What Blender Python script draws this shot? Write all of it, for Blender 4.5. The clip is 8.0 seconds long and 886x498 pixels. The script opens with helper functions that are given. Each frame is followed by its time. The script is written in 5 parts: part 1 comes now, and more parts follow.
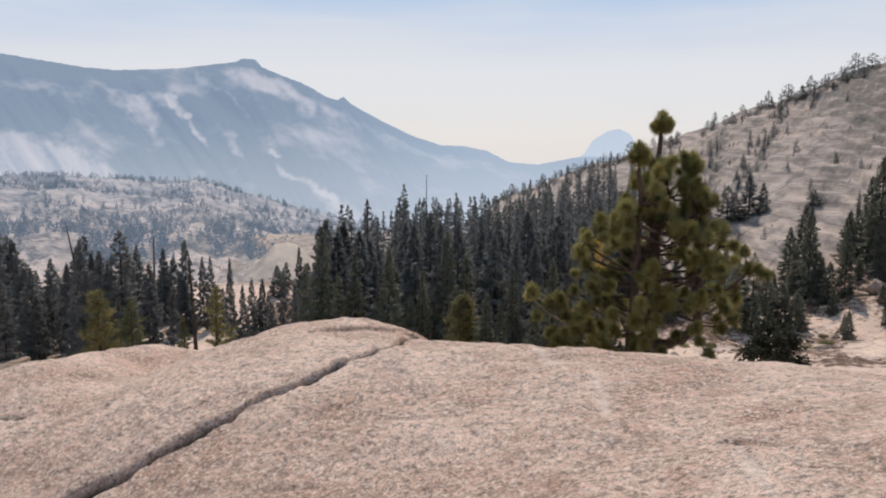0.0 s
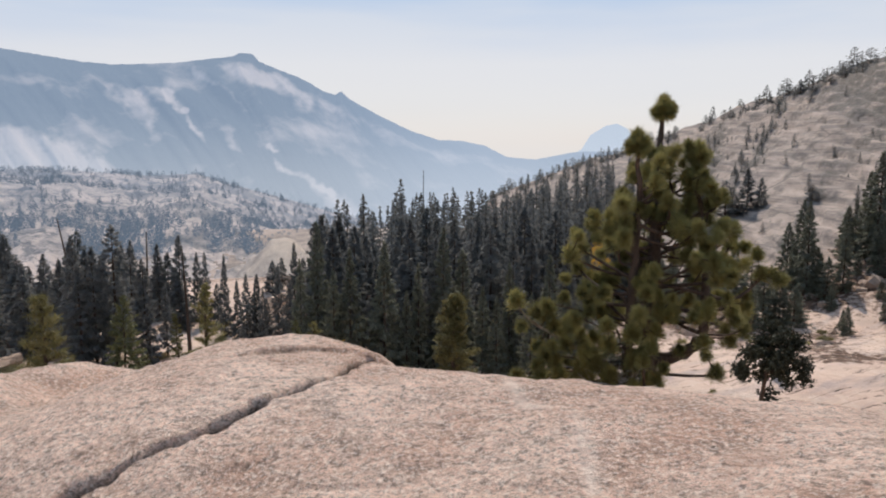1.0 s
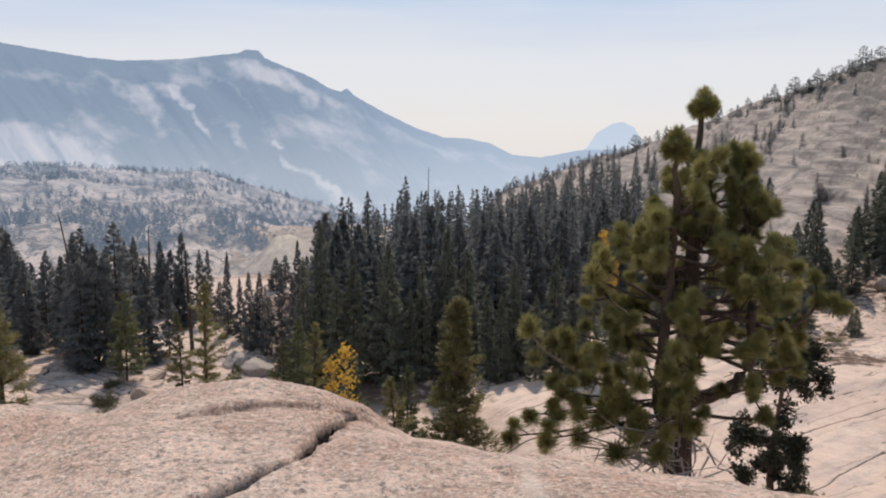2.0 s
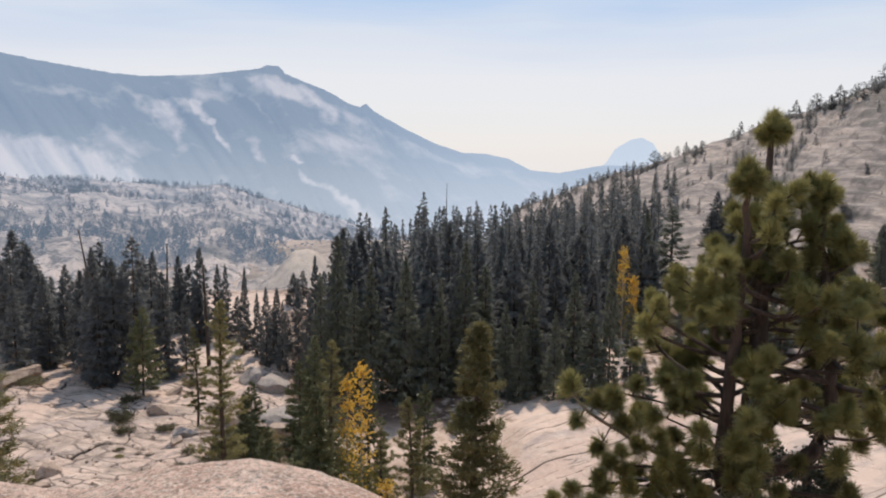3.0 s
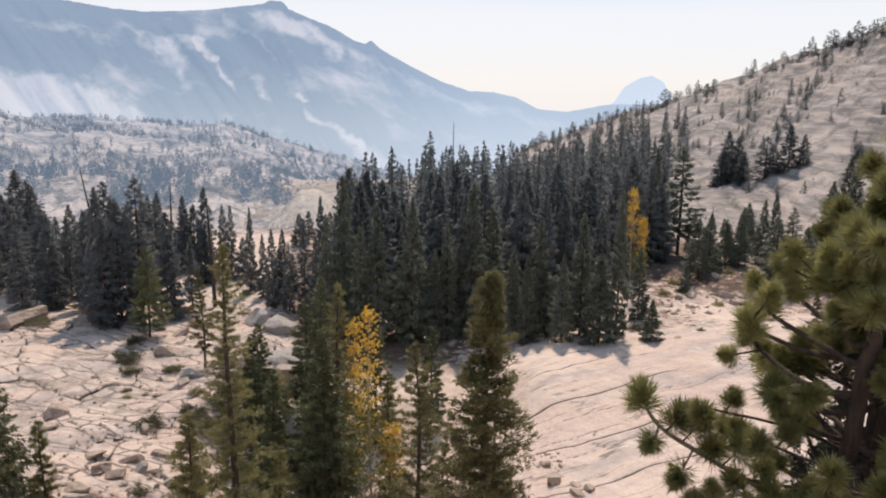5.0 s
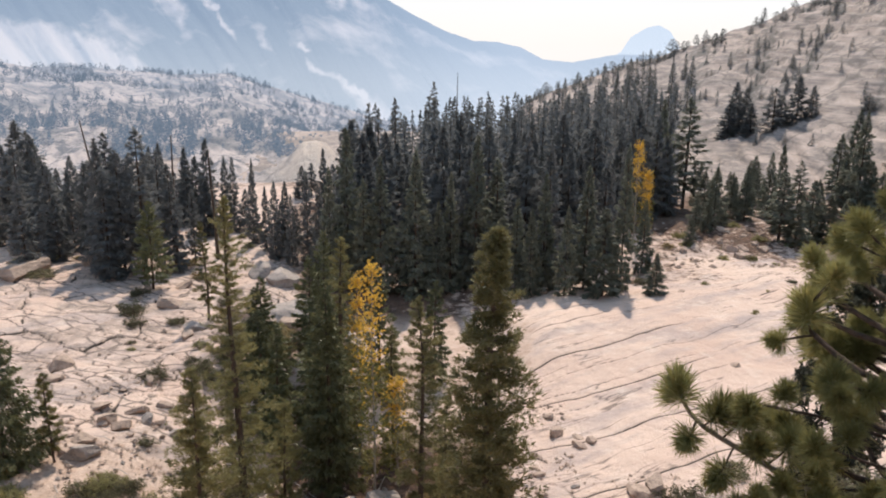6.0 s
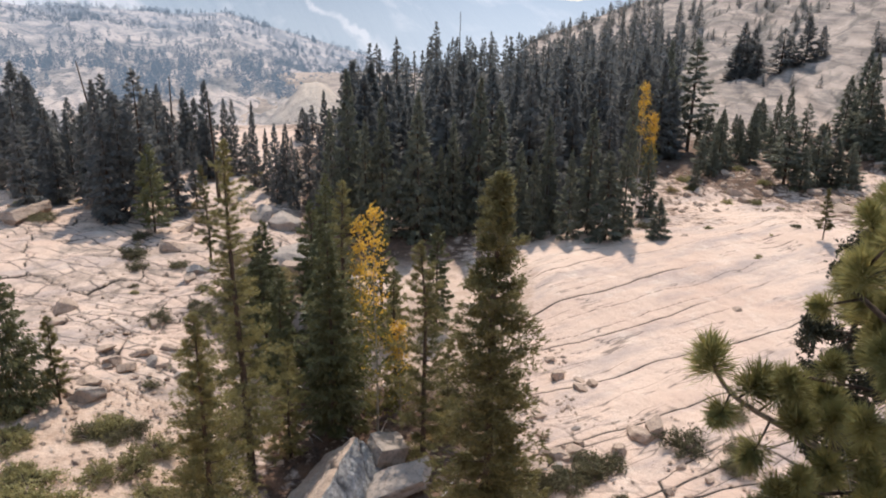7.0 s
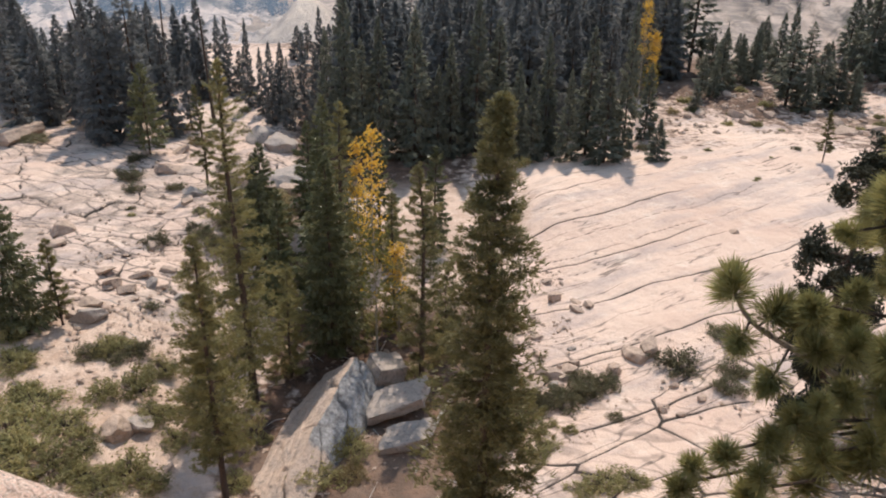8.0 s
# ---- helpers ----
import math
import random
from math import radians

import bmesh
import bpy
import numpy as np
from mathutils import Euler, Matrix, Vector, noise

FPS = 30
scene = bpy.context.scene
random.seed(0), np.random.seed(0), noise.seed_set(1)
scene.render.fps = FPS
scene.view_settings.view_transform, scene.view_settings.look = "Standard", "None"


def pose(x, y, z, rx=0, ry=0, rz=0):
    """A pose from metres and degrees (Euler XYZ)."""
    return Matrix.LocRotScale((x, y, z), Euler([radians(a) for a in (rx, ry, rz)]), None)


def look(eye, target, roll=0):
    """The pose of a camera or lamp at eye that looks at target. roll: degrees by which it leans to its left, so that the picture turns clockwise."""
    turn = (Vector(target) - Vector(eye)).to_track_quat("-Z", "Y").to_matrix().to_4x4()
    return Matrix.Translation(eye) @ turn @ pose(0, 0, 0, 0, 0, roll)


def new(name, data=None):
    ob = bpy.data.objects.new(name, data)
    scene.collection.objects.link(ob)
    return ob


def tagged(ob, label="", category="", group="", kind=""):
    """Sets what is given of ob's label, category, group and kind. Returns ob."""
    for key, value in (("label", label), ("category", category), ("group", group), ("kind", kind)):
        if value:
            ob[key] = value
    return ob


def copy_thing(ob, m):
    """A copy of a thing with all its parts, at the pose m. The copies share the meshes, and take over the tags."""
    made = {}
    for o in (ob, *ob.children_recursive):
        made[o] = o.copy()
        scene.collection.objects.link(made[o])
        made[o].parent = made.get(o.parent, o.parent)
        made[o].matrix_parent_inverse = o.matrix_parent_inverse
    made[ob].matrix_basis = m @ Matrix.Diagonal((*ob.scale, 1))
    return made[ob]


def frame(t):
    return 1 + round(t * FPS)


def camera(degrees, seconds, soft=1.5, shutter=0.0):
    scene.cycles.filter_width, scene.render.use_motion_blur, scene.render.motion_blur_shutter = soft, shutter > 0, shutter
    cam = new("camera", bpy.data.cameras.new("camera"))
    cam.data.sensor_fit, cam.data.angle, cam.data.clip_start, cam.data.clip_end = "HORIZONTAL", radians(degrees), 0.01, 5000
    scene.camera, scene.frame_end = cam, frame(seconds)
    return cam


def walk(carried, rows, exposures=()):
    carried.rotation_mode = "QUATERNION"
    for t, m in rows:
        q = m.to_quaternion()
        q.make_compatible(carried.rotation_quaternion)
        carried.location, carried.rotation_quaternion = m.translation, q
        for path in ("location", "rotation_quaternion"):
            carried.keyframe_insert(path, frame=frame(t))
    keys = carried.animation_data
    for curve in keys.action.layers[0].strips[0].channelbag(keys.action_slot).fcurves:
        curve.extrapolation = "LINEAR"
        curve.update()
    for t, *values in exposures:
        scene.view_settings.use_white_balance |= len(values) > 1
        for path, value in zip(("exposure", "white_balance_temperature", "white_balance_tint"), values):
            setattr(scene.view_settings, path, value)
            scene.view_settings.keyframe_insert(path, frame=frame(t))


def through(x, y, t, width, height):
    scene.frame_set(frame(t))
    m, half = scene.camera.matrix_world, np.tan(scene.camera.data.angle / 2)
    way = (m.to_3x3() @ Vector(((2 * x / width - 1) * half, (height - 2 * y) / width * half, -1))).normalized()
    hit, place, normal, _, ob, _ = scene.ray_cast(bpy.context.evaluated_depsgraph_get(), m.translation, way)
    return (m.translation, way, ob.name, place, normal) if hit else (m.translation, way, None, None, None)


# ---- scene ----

# ------------------------------------------------------------------ camera
cam = camera(58.95, 8.0, soft=2.0)
PATH = [
    (0.0, 0.009, 0.004, 1.611, 0.220, -7.667, -0.075), (0.5, 0.147, 0.492, 1.619, 0.078, -7.769, -0.050),
    (1.0, 0.243, 0.980, 1.547, 0.059, -8.042, -0.097), (1.5, 0.266, 1.492, 1.531, 0.101, -8.318, -0.150),
    (1.7, 0.279, 1.728, 1.535, 0.150, -8.358, -0.230), (2.8, 0.211, 2.708, 1.660, 1.664, -7.280, -0.545),
    (3.0, 0.187, 2.857, 1.656, 1.785, -7.142, -0.551), (3.5, 0.143, 3.263, 1.662, 2.026, -7.206, -0.595),
    (4.0, 0.099, 3.644, 1.659, 2.234, -8.405, -0.621), (4.5, 0.047, 3.948, 1.655, 2.179, -9.745, -0.610),
    (4.7, 0.036, 4.067, 1.640, 2.190, -10.470, -0.600), (5.8, -0.032, 4.724, 1.599, 2.480, -14.280, -0.680),
    (6.0, -0.031, 4.810, 1.590, 2.515, -15.033, -0.683), (6.5, -0.061, 5.010, 1.552, 2.634, -17.114, -0.681),
    (7.0, -0.077, 5.188, 1.536, 2.687, -19.179, -0.723), (7.5, -0.133, 5.261, 1.540, 2.617, -21.545, -0.807),
    (8.0, -0.159, 5.283, 1.512, 2.503, -24.853, -0.834)]
walk(cam, [(t, pose(x, y, z, 90 + pitch, roll, yaw)) for t, x, y, z, yaw, pitch, roll in PATH],
     exposures=[(0.0, -0.08), (1.7, -0.05), (3.0, 0.02), (4.7, 0.14), (6.0, 0.28), (8.0, 0.34)])

# ------------------------------------------------------------------ light
SUN_AZ, SUN_EL = 5.0, 55.0        # degrees from the view's +y towards +x; above the horizon
sun_dir = Vector((math.sin(radians(SUN_AZ)) * math.cos(radians(SUN_EL)),
                  math.cos(radians(SUN_AZ)) * math.cos(radians(SUN_EL)), math.sin(radians(SUN_EL))))
sun = new("sun", bpy.data.lights.new("sun", "SUN"))
sun.data.energy, sun.data.angle, sun.data.color = 4.2, radians(0.8), (1.0, 0.905, 0.79)
sun.matrix_world = look((0, 0, 60), Vector((0, 0, 60)) - sun_dir)

world = bpy.data.worlds.new("sky")
scene.world = world
world.use_nodes = True
wt = world.node_tree
wt.nodes.clear()


def wnode(kind, **props):
    n = wt.nodes.new(kind)
    for key, value in props.items():
        setattr(n, key, value)
    return n


sky = wnode("ShaderNodeTexSky", sky_type="NISHITA", sun_disc=False, sun_elevation=radians(SUN_EL),
            sun_rotation=radians(SUN_AZ), altitude=2500, air_density=1.0, dust_density=3.0, ozone_density=1.2)
coord = wnode("ShaderNodeTexCoord")
sep = wnode("ShaderNodeSeparateXYZ")
wt.links.new(coord.outputs["Generated"], sep.inputs[0])
ramp = wnode("ShaderNodeValToRGB")
ramp.color_ramp.elements[0].position, ramp.color_ramp.elements[0].color = 0.0, (9.1, 8.45, 8.35, 1)
ramp.color_ramp.elements[1].position, ramp.color_ramp.elements[1].color = 0.22, (3.8, 6.1, 9.3, 1)
mid = ramp.color_ramp.elements.new(0.09)
mid.color = (8.75, 8.65, 9.1, 1)
wt.links.new(sep.outputs[2], ramp.inputs[0])
cloud = wnode("ShaderNodeTexNoise")
cloud.inputs["Scale"].default_value, cloud.inputs["Detail"].default_value = 1.6, 5
stretch = wnode("ShaderNodeMapping")
stretch.inputs["Scale"].default_value = (1.0, 1.0, 7.0)
wt.links.new(coord.outputs["Generated"], stretch.inputs[0])
wt.links.new(stretch.outputs[0], cloud.inputs["Vector"])
haze = wnode("ShaderNodeMix", data_type="RGBA", blend_type="MIX")
haze.inputs[0].default_value = 0.78         # smoke in the air
wt.links.new(sky.outputs[0], haze.inputs[6])
wt.links.new(ramp.outputs[0], haze.inputs[7])
streak = wnode("ShaderNodeMapRange")
streak.inputs[1].default_value, streak.inputs[2].default_value = 0.42, 0.62
streak.inputs[3].default_value, streak.inputs[4].default_value = 0.0, 0.42
wt.links.new(cloud.outputs[0], streak.inputs[0])
veil = wnode("ShaderNodeMix", data_type="RGBA", blend_type="MIX")
veil.inputs[7].default_value = (9.0, 8.9, 8.9, 1)
wt.links.new(streak.outputs[0], veil.inputs[0])
wt.links.new(haze.outputs[2], veil.inputs[6])
back = wnode("ShaderNodeBackground")
back.inputs[1].default_value = 0.095
wt.links.new(veil.outputs[2], back.inputs[0])
wout = wnode("ShaderNodeOutputWorld")
wt.links.new(back.outputs[0], wout.inputs[0])

# ------------------------------------------------------------------ small tools
TAB = np.random.RandomState(3).rand(256, 256)


def vnoise(x, y, seed=0):
    """Smooth value noise, -1 to 1."""
    x, y = np.asarray(x, float) + 37.7 * seed, np.asarray(y, float) + 91.3 * seed
    xi, yi = np.floor(x).astype(int), np.floor(y).astype(int)
    u, v = x - xi, y - yi
    u, v = u * u * (3 - 2 * u), v * v * (3 - 2 * v)
    a, b = TAB[xi % 256, yi % 256], TAB[(xi + 1) % 256, yi % 256]
    c, d = TAB[xi % 256, (yi + 1) % 256], TAB[(xi + 1) % 256, (yi + 1) % 256]
    return 2 * ((a * (1 - u) + b * u) * (1 - v) + (c * (1 - u) + d * u) * v) - 1


def fbm(x, y, octaves=4, seed=0):
    out, amp = 0.0, 0.5
    for k in range(octaves):
        out = out + amp * vnoise(x * 2 ** k + 5.2 * k, y * 2 ** k - 3.1 * k, seed + k)
        amp *= 0.5
    return out


def step(a, b, x):
    t = np.clip((x - a) / (b - a), 0, 1)
    return t * t * (3 - 2 * t)


def make_mesh(name, verts, faces, material=None, smooth=True, attrs=None):
    """A mesh from arrays; all faces have the same number of corners."""
    verts, faces = np.asarray(verts, np.float32), np.asarray(faces, np.int32)
    k = faces.shape[1]
    me = bpy.data.meshes.new(name)
    me.vertices.add(len(verts))
    me.vertices.foreach_set("co", verts.ravel())
    me.loops.add(faces.size)
    me.loops.foreach_set("vertex_index", faces.ravel())
    me.polygons.add(len(faces))
    me.polygons.foreach_set("loop_start", np.arange(len(faces), dtype=np.int32) * k)
    me.polygons.foreach_set("use_smooth", np.full(len(faces), smooth))
    for key, values in (attrs or {}).items():
        me.attributes.new(key, "FLOAT", "POINT").data.foreach_set("value", np.asarray(values, np.float32).ravel())
    me.update(calc_edges=True)
    if material:
        me.materials.append(material)
    return me


def grid_faces(rows, cols):
    a = (np.arange(rows - 1)[:, None] * cols + np.arange(cols - 1)[None]).ravel()
    return np.stack([a, a + 1, a + cols + 1, a + cols], 1)


def part(name, mesh, parent, label=""):
    ob = new(name, mesh)
    ob.parent = parent
    return tagged(ob, label)


def thing(name, x, y, z, label, category, group="", kind=""):
    ob = new(name)
    ob.location = (x, y, z)
    ob.empty_display_size = 0.2
    return tagged(ob, label, category, group, kind)


# ------------------------------------------------------------------ materials
class Mat:
    """A small builder of node materials."""

    def __init__(self, name):
        self.m = bpy.data.materials.new(name)
        self.m.use_nodes = True
        self.t = self.m.node_tree
        self.t.nodes.clear()
        self.out = self.t.nodes.new("ShaderNodeOutputMaterial")
        self.geo = self.t.nodes.new("ShaderNodeNewGeometry")
        self.tex = self.t.nodes.new("ShaderNodeTexCoord")

    def put(self, socket, value):
        if hasattr(value, "links"):
            self.t.links.new(value, socket)
        else:
            socket.default_value = (*value, 1) if isinstance(value, tuple) and len(value) == 3 and len(socket.default_value) == 4 else value

    def coords(self, scale=(1, 1, 1), own=False, turn=(0, 0, 0)):
        n = self.t.nodes.new("ShaderNodeMapping")
        n.inputs["Scale"].default_value = scale
        n.inputs["Rotation"].default_value = turn
        self.t.links.new(self.tex.outputs["Object"] if own else self.geo.outputs["Position"], n.inputs[0])
        return n.outputs[0]

    def turned(self, angle, scale):
        n = self.t.nodes.new("ShaderNodeMapping")
        n.inputs["Scale"].default_value = scale
        self.t.links.new(self.coords(turn=(0, 0, angle)), n.inputs[0])
        return n.outputs[0]

    def noise(self, scale, detail=4, rough=0.55, where=None, warp=0.0):
        n = self.t.nodes.new("ShaderNodeTexNoise")
        n.inputs["Scale"].default_value, n.inputs["Detail"].default_value = scale, detail
        n.inputs["Roughness"].default_value, n.inputs["Distortion"].default_value = rough, warp
        self.put(n.inputs["Vector"], where or self.geo.outputs["Position"])
        return n.outputs[0]

    def cells(self, scale, feature="F1", where=None, out=0):
        n = self.t.nodes.new("ShaderNodeTexVoronoi")
        n.feature = feature
        n.inputs["Scale"].default_value = scale
        self.put(n.inputs["Vector"], where or self.geo.outputs["Position"])
        return n.outputs[out]

    def attr(self, name):
        n = self.t.nodes.new("ShaderNodeAttribute")
        n.attribute_name = name
        return n.outputs["Fac"]

    def fit(self, x, a, b, c=0.0, d=1.0):
        n = self.t.nodes.new("ShaderNodeMapRange")
        self.put(n.inputs[0], x)
        for k, v in enumerate((a, b, c, d)):
            n.inputs[k + 1].default_value = v
        return n.outputs[0]

    def math(self, op, a, b=0.0):
        n = self.t.nodes.new("ShaderNodeMath")
        n.operation = op
        self.put(n.inputs[0], a)
        self.put(n.inputs[1], b)
        return n.outputs[0]

    def mix(self, f, a, b, how="MIX"):
        n = self.t.nodes.new("ShaderNodeMix")
        n.data_type, n.blend_type = "RGBA", how
        for k, v in ((0, f), (6, a), (7, b)):
            self.put(n.inputs[k], v)
        return n.outputs[2]

    def bump(self, height, strength=0.5, distance=0.05, under=None):
        n = self.t.nodes.new("ShaderNodeBump")
        n.inputs["Strength"].default_value, n.inputs["Distance"].default_value = strength, distance
        self.put(n.inputs["Height"], height)
        if under:
            self.t.links.new(under, n.inputs["Normal"])
        return n.outputs[0]

    def solid(self, color, rough=0.85, normal=None, through=0.0, glow=None, glow_share=0.0):
        n = self.t.nodes.new("ShaderNodeBsdfPrincipled")
        self.put(n.inputs["Base Color"], color)
        self.put(n.inputs["Roughness"], rough)
        n.inputs["Specular IOR Level"].default_value = 0.25
        if normal:
            self.t.links.new(normal, n.inputs["Normal"])
        last = n.outputs[0]
        if through:
            b = self.t.nodes.new("ShaderNodeBsdfTranslucent")
            self.put(b.inputs["Color"], color)
            s = self.t.nodes.new("ShaderNodeMixShader")
            s.inputs[0].default_value = through
            self.t.links.new(last, s.inputs[1])
            self.t.links.new(b.outputs[0], s.inputs[2])
            last = s.outputs[0]
        if glow:
            e = self.t.nodes.new("ShaderNodeEmission")
            self.put(e.inputs["Color"], glow)
            s = self.t.nodes.new("ShaderNodeMixShader")
            self.put(s.inputs[0], glow_share)
            self.t.links.new(last, s.inputs[1])
            self.t.links.new(e.outputs[0], s.inputs[2])
            last = s.outputs[0]
        self.t.links.new(last, self.out.inputs[0])
        return self.m


def granite_near():
    k = Mat("granite_near")
    broad = k.fit(k.noise(1.4, 6, 0.65), 0.40, 0.60)
    tone = k.mix(broad, (0.66, 0.405, 0.295), (0.95, 0.675, 0.530))
    blotch = k.fit(k.noise(7.0, 6, 0.7, k.coords((0.75, 1.0, 1.0))), 0.48, 0.60)
    tone = k.mix(k.math("MULTIPLY", blotch, 0.42), tone, (0.33, 0.225, 0.17))
    pits = k.fit(k.noise(24.0, 5, 0.72), 0.53, 0.60)
    tone = k.mix(k.math("MULTIPLY", pits, 0.75), tone, (0.22, 0.155, 0.12))
    lichen = k.fit(k.noise(2.3, 7, 0.75, warp=0.6), 0.56, 0.70)
    tone = k.mix(k.math("MULTIPLY", lichen, 0.35), tone, (0.31, 0.265, 0.225))
    grain = k.noise(70.0, 4, 0.75)
    tone = k.mix(k.fit(grain, 0.52, 0.62, 0.0, 0.6), tone, (0.15, 0.11, 0.088))
    tone = k.mix(k.fit(k.noise(44.0, 4, 0.75), 0.51, 0.59, 0.0, 0.8), tone, (0.92, 0.74, 0.62))
    rust = k.fit(k.noise(3.6, 4, 0.6), 0.60, 0.72)
    tone = k.mix(k.math("MULTIPLY", rust, 0.35), tone, (0.36, 0.19, 0.125))
    tone = k.mix(k.attr("vein"), tone, (0.90, 0.72, 0.60))
    tone = k.mix(k.fit(k.attr("crack"), 0.05, 0.26), tone, (0.016, 0.011, 0.008))
    height = k.math("ADD", k.math("MULTIPLY", k.noise(14.0, 6, 0.75), 0.6), k.math("MULTIPLY", grain, 0.4))
    return k.solid(tone, 0.9, k.bump(k.math("ADD", height, k.math("MULTIPLY", k.cells(17.0), 0.3)), 1.0, 0.075))


def ground_mat():
    k = Mat("ground_granite_and_soil")
    broad = k.fit(k.noise(0.07, 5, 0.6), 0.35, 0.65)
    tone = k.mix(broad, (0.515, 0.362, 0.283), (0.59, 0.437, 0.348))
    streak = k.fit(k.noise(1.0, 7, 0.68, k.turned(-0.56, (0.06, 0.32, 0.32))), 0.48, 0.64)
    tone = k.mix(k.math("MULTIPLY", streak, 0.8), tone, (0.36, 0.285, 0.255))
    pale = k.fit(k.noise(0.35, 6, 0.7), 0.55, 0.70)
    tone = k.mix(k.math("MULTIPLY", pale, 0.4), tone, (0.69, 0.57, 0.475))
    spots = k.fit(k.noise(2.6, 5, 0.7), 0.58, 0.70)
    tone = k.mix(k.math("MULTIPLY", spots, 0.45), tone, (0.27, 0.23, 0.20))
    # hairline sheeting joints and the cracks of the broken slab
    bands = k.math("PINGPONG", k.math("MULTIPLY", k.noise(1.0, 4, 0.55, k.turned(-0.56, (0.035, 0.30, 0.30))), 4.0), 0.5)
    thin = k.math("MULTIPLY", k.fit(bands, 0.008, 0.042, 1.0, 0.0), k.fit(k.noise(0.22, 3, 0.6), 0.48, 0.56))
    tone = k.mix(k.math("MULTIPLY", thin, k.fit(k.attr("sheet"), 0, 1, 0.0, 0.75)), tone, (0.10, 0.078, 0.066))
    shift = k.t.nodes.new("ShaderNodeVectorMath")
    shift.operation = "MULTIPLY_ADD"
    wob = k.t.nodes.new("ShaderNodeTexNoise")
    wob.inputs["Scale"].default_value, wob.inputs["Detail"].default_value = 0.45, 4
    k.put(wob.inputs["Vector"], k.geo.outputs["Position"])
    k.put(shift.inputs[0], wob.outputs["Color"])
    shift.inputs[1].default_value = (0.7, 0.7, 0.0)
    k.put(shift.inputs[2], k.turned(0.35, (0.20, 0.52, 0.0)))
    chip = k.cells(1.0, "DISTANCE_TO_EDGE", shift.outputs[0])
    thin = k.math("MULTIPLY", k.fit(chip, 0.012, 0.05, 1.0, 0.0), k.fit(k.noise(0.3, 3, 0.6), 0.38, 0.46))
    tone = k.mix(k.math("MULTIPLY", thin, k.fit(k.attr("broken"), 0, 1, 0.0, 0.85)), tone, (0.085, 0.065, 0.055))
    stain = k.math("MULTIPLY", k.fit(k.noise(0.28, 7, 0.72, warp=0.4), 0.47, 0.60), k.fit(k.attr("broken"), 0.5, 1.0, 0.0, 0.75))
    tone = k.mix(stain, tone, k.mix(k.fit(k.noise(1.4, 5, 0.7), 0.4, 0.6), (0.35, 0.262, 0.21), (0.20, 0.158, 0.132)))
    ledge = k.noise(1.0, 8, 0.72, k.coords((0.03, 0.03, 0.55)))
    grey = k.mix(k.fit(ledge, 0.44, 0.60), (0.365, 0.290, 0.247), (0.175, 0.147, 0.133))
    joint = k.t.nodes.new("ShaderNodeVectorMath")
    joint.operation = "ADD"
    k.put(joint.inputs[0], k.coords((0.045, 0.045, 0.16)))
    bent = k.t.nodes.new("ShaderNodeTexNoise")
    bent.inputs["Scale"].default_value = 0.05
    k.put(bent.inputs["Vector"], k.geo.outputs["Position"])
    k.put(joint.inputs[1], bent.outputs["Color"])
    lines = k.cells(1.0, "DISTANCE_TO_EDGE", joint.outputs[0])
    grey = k.mix(k.fit(lines, 0.0, 0.035, 0.6, 0.0), grey, (0.09, 0.08, 0.07))
    grey = k.mix(k.fit(k.noise(0.16, 7, 0.72), 0.51, 0.62, 0.0, 0.75), grey, (0.14, 0.122, 0.110))
    brush = k.fit(k.math("ADD", k.math("MULTIPLY", k.attr("scrub"), 0.55), k.math("MULTIPLY", k.math("SUBTRACT", k.noise(0.09, 8, 0.75), 0.5), 2.6)), 0.34, 0.52, 0.0, 0.8)
    grey = k.mix(brush, grey, k.mix(k.fit(k.noise(0.5, 5, 0.7), 0.4, 0.6), (0.065, 0.062, 0.057), (0.125, 0.113, 0.102)))
    tone = k.mix(k.attr("hill"), tone, grey)
    litter = k.mix(k.fit(k.noise(0.9, 6, 0.7), 0.4, 0.62), (0.055, 0.031, 0.021), (0.135, 0.074, 0.047))
    dirt = k.mix(k.fit(k.noise(0.5, 6, 0.7), 0.4, 0.65), (0.54, 0.40, 0.315), (0.42, 0.29, 0.215))
    dirt = k.mix(k.attr("litter"), dirt, litter)
    dirt = k.mix(k.fit(k.noise(5.0, 4, 0.7), 0.5, 0.68, 0.0, 0.5), dirt, (0.15, 0.115, 0.09))
    soil = k.fit(k.math("ADD", k.attr("soil"), k.math("MULTIPLY", k.math("SUBTRACT", k.noise(0.8, 6, 0.7), 0.5), 1.1)), 0.42, 0.58)
    tone = k.mix(soil, tone, dirt)
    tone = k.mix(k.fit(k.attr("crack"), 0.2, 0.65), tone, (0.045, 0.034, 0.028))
    height = k.math("ADD", k.noise(0.9, 7, 0.65), k.math("MULTIPLY", k.noise(6.0, 5, 0.7), 0.25))
    return k.solid(tone, 0.92, k.bump(height, 0.8, 0.4))


def rock_mat(name, a, b, dark):
    k = Mat(name)
    tone = k.mix(k.fit(k.noise(0.8, 5, 0.65), 0.35, 0.65), a, b)
    tone = k.mix(k.fit(k.noise(4.0, 6, 0.75), 0.5, 0.66, 0.0, 0.7), tone, dark)
    height = k.noise(3.0, 7, 0.7)
    return k.solid(tone, 0.9, k.bump(height, 0.8, 0.2))


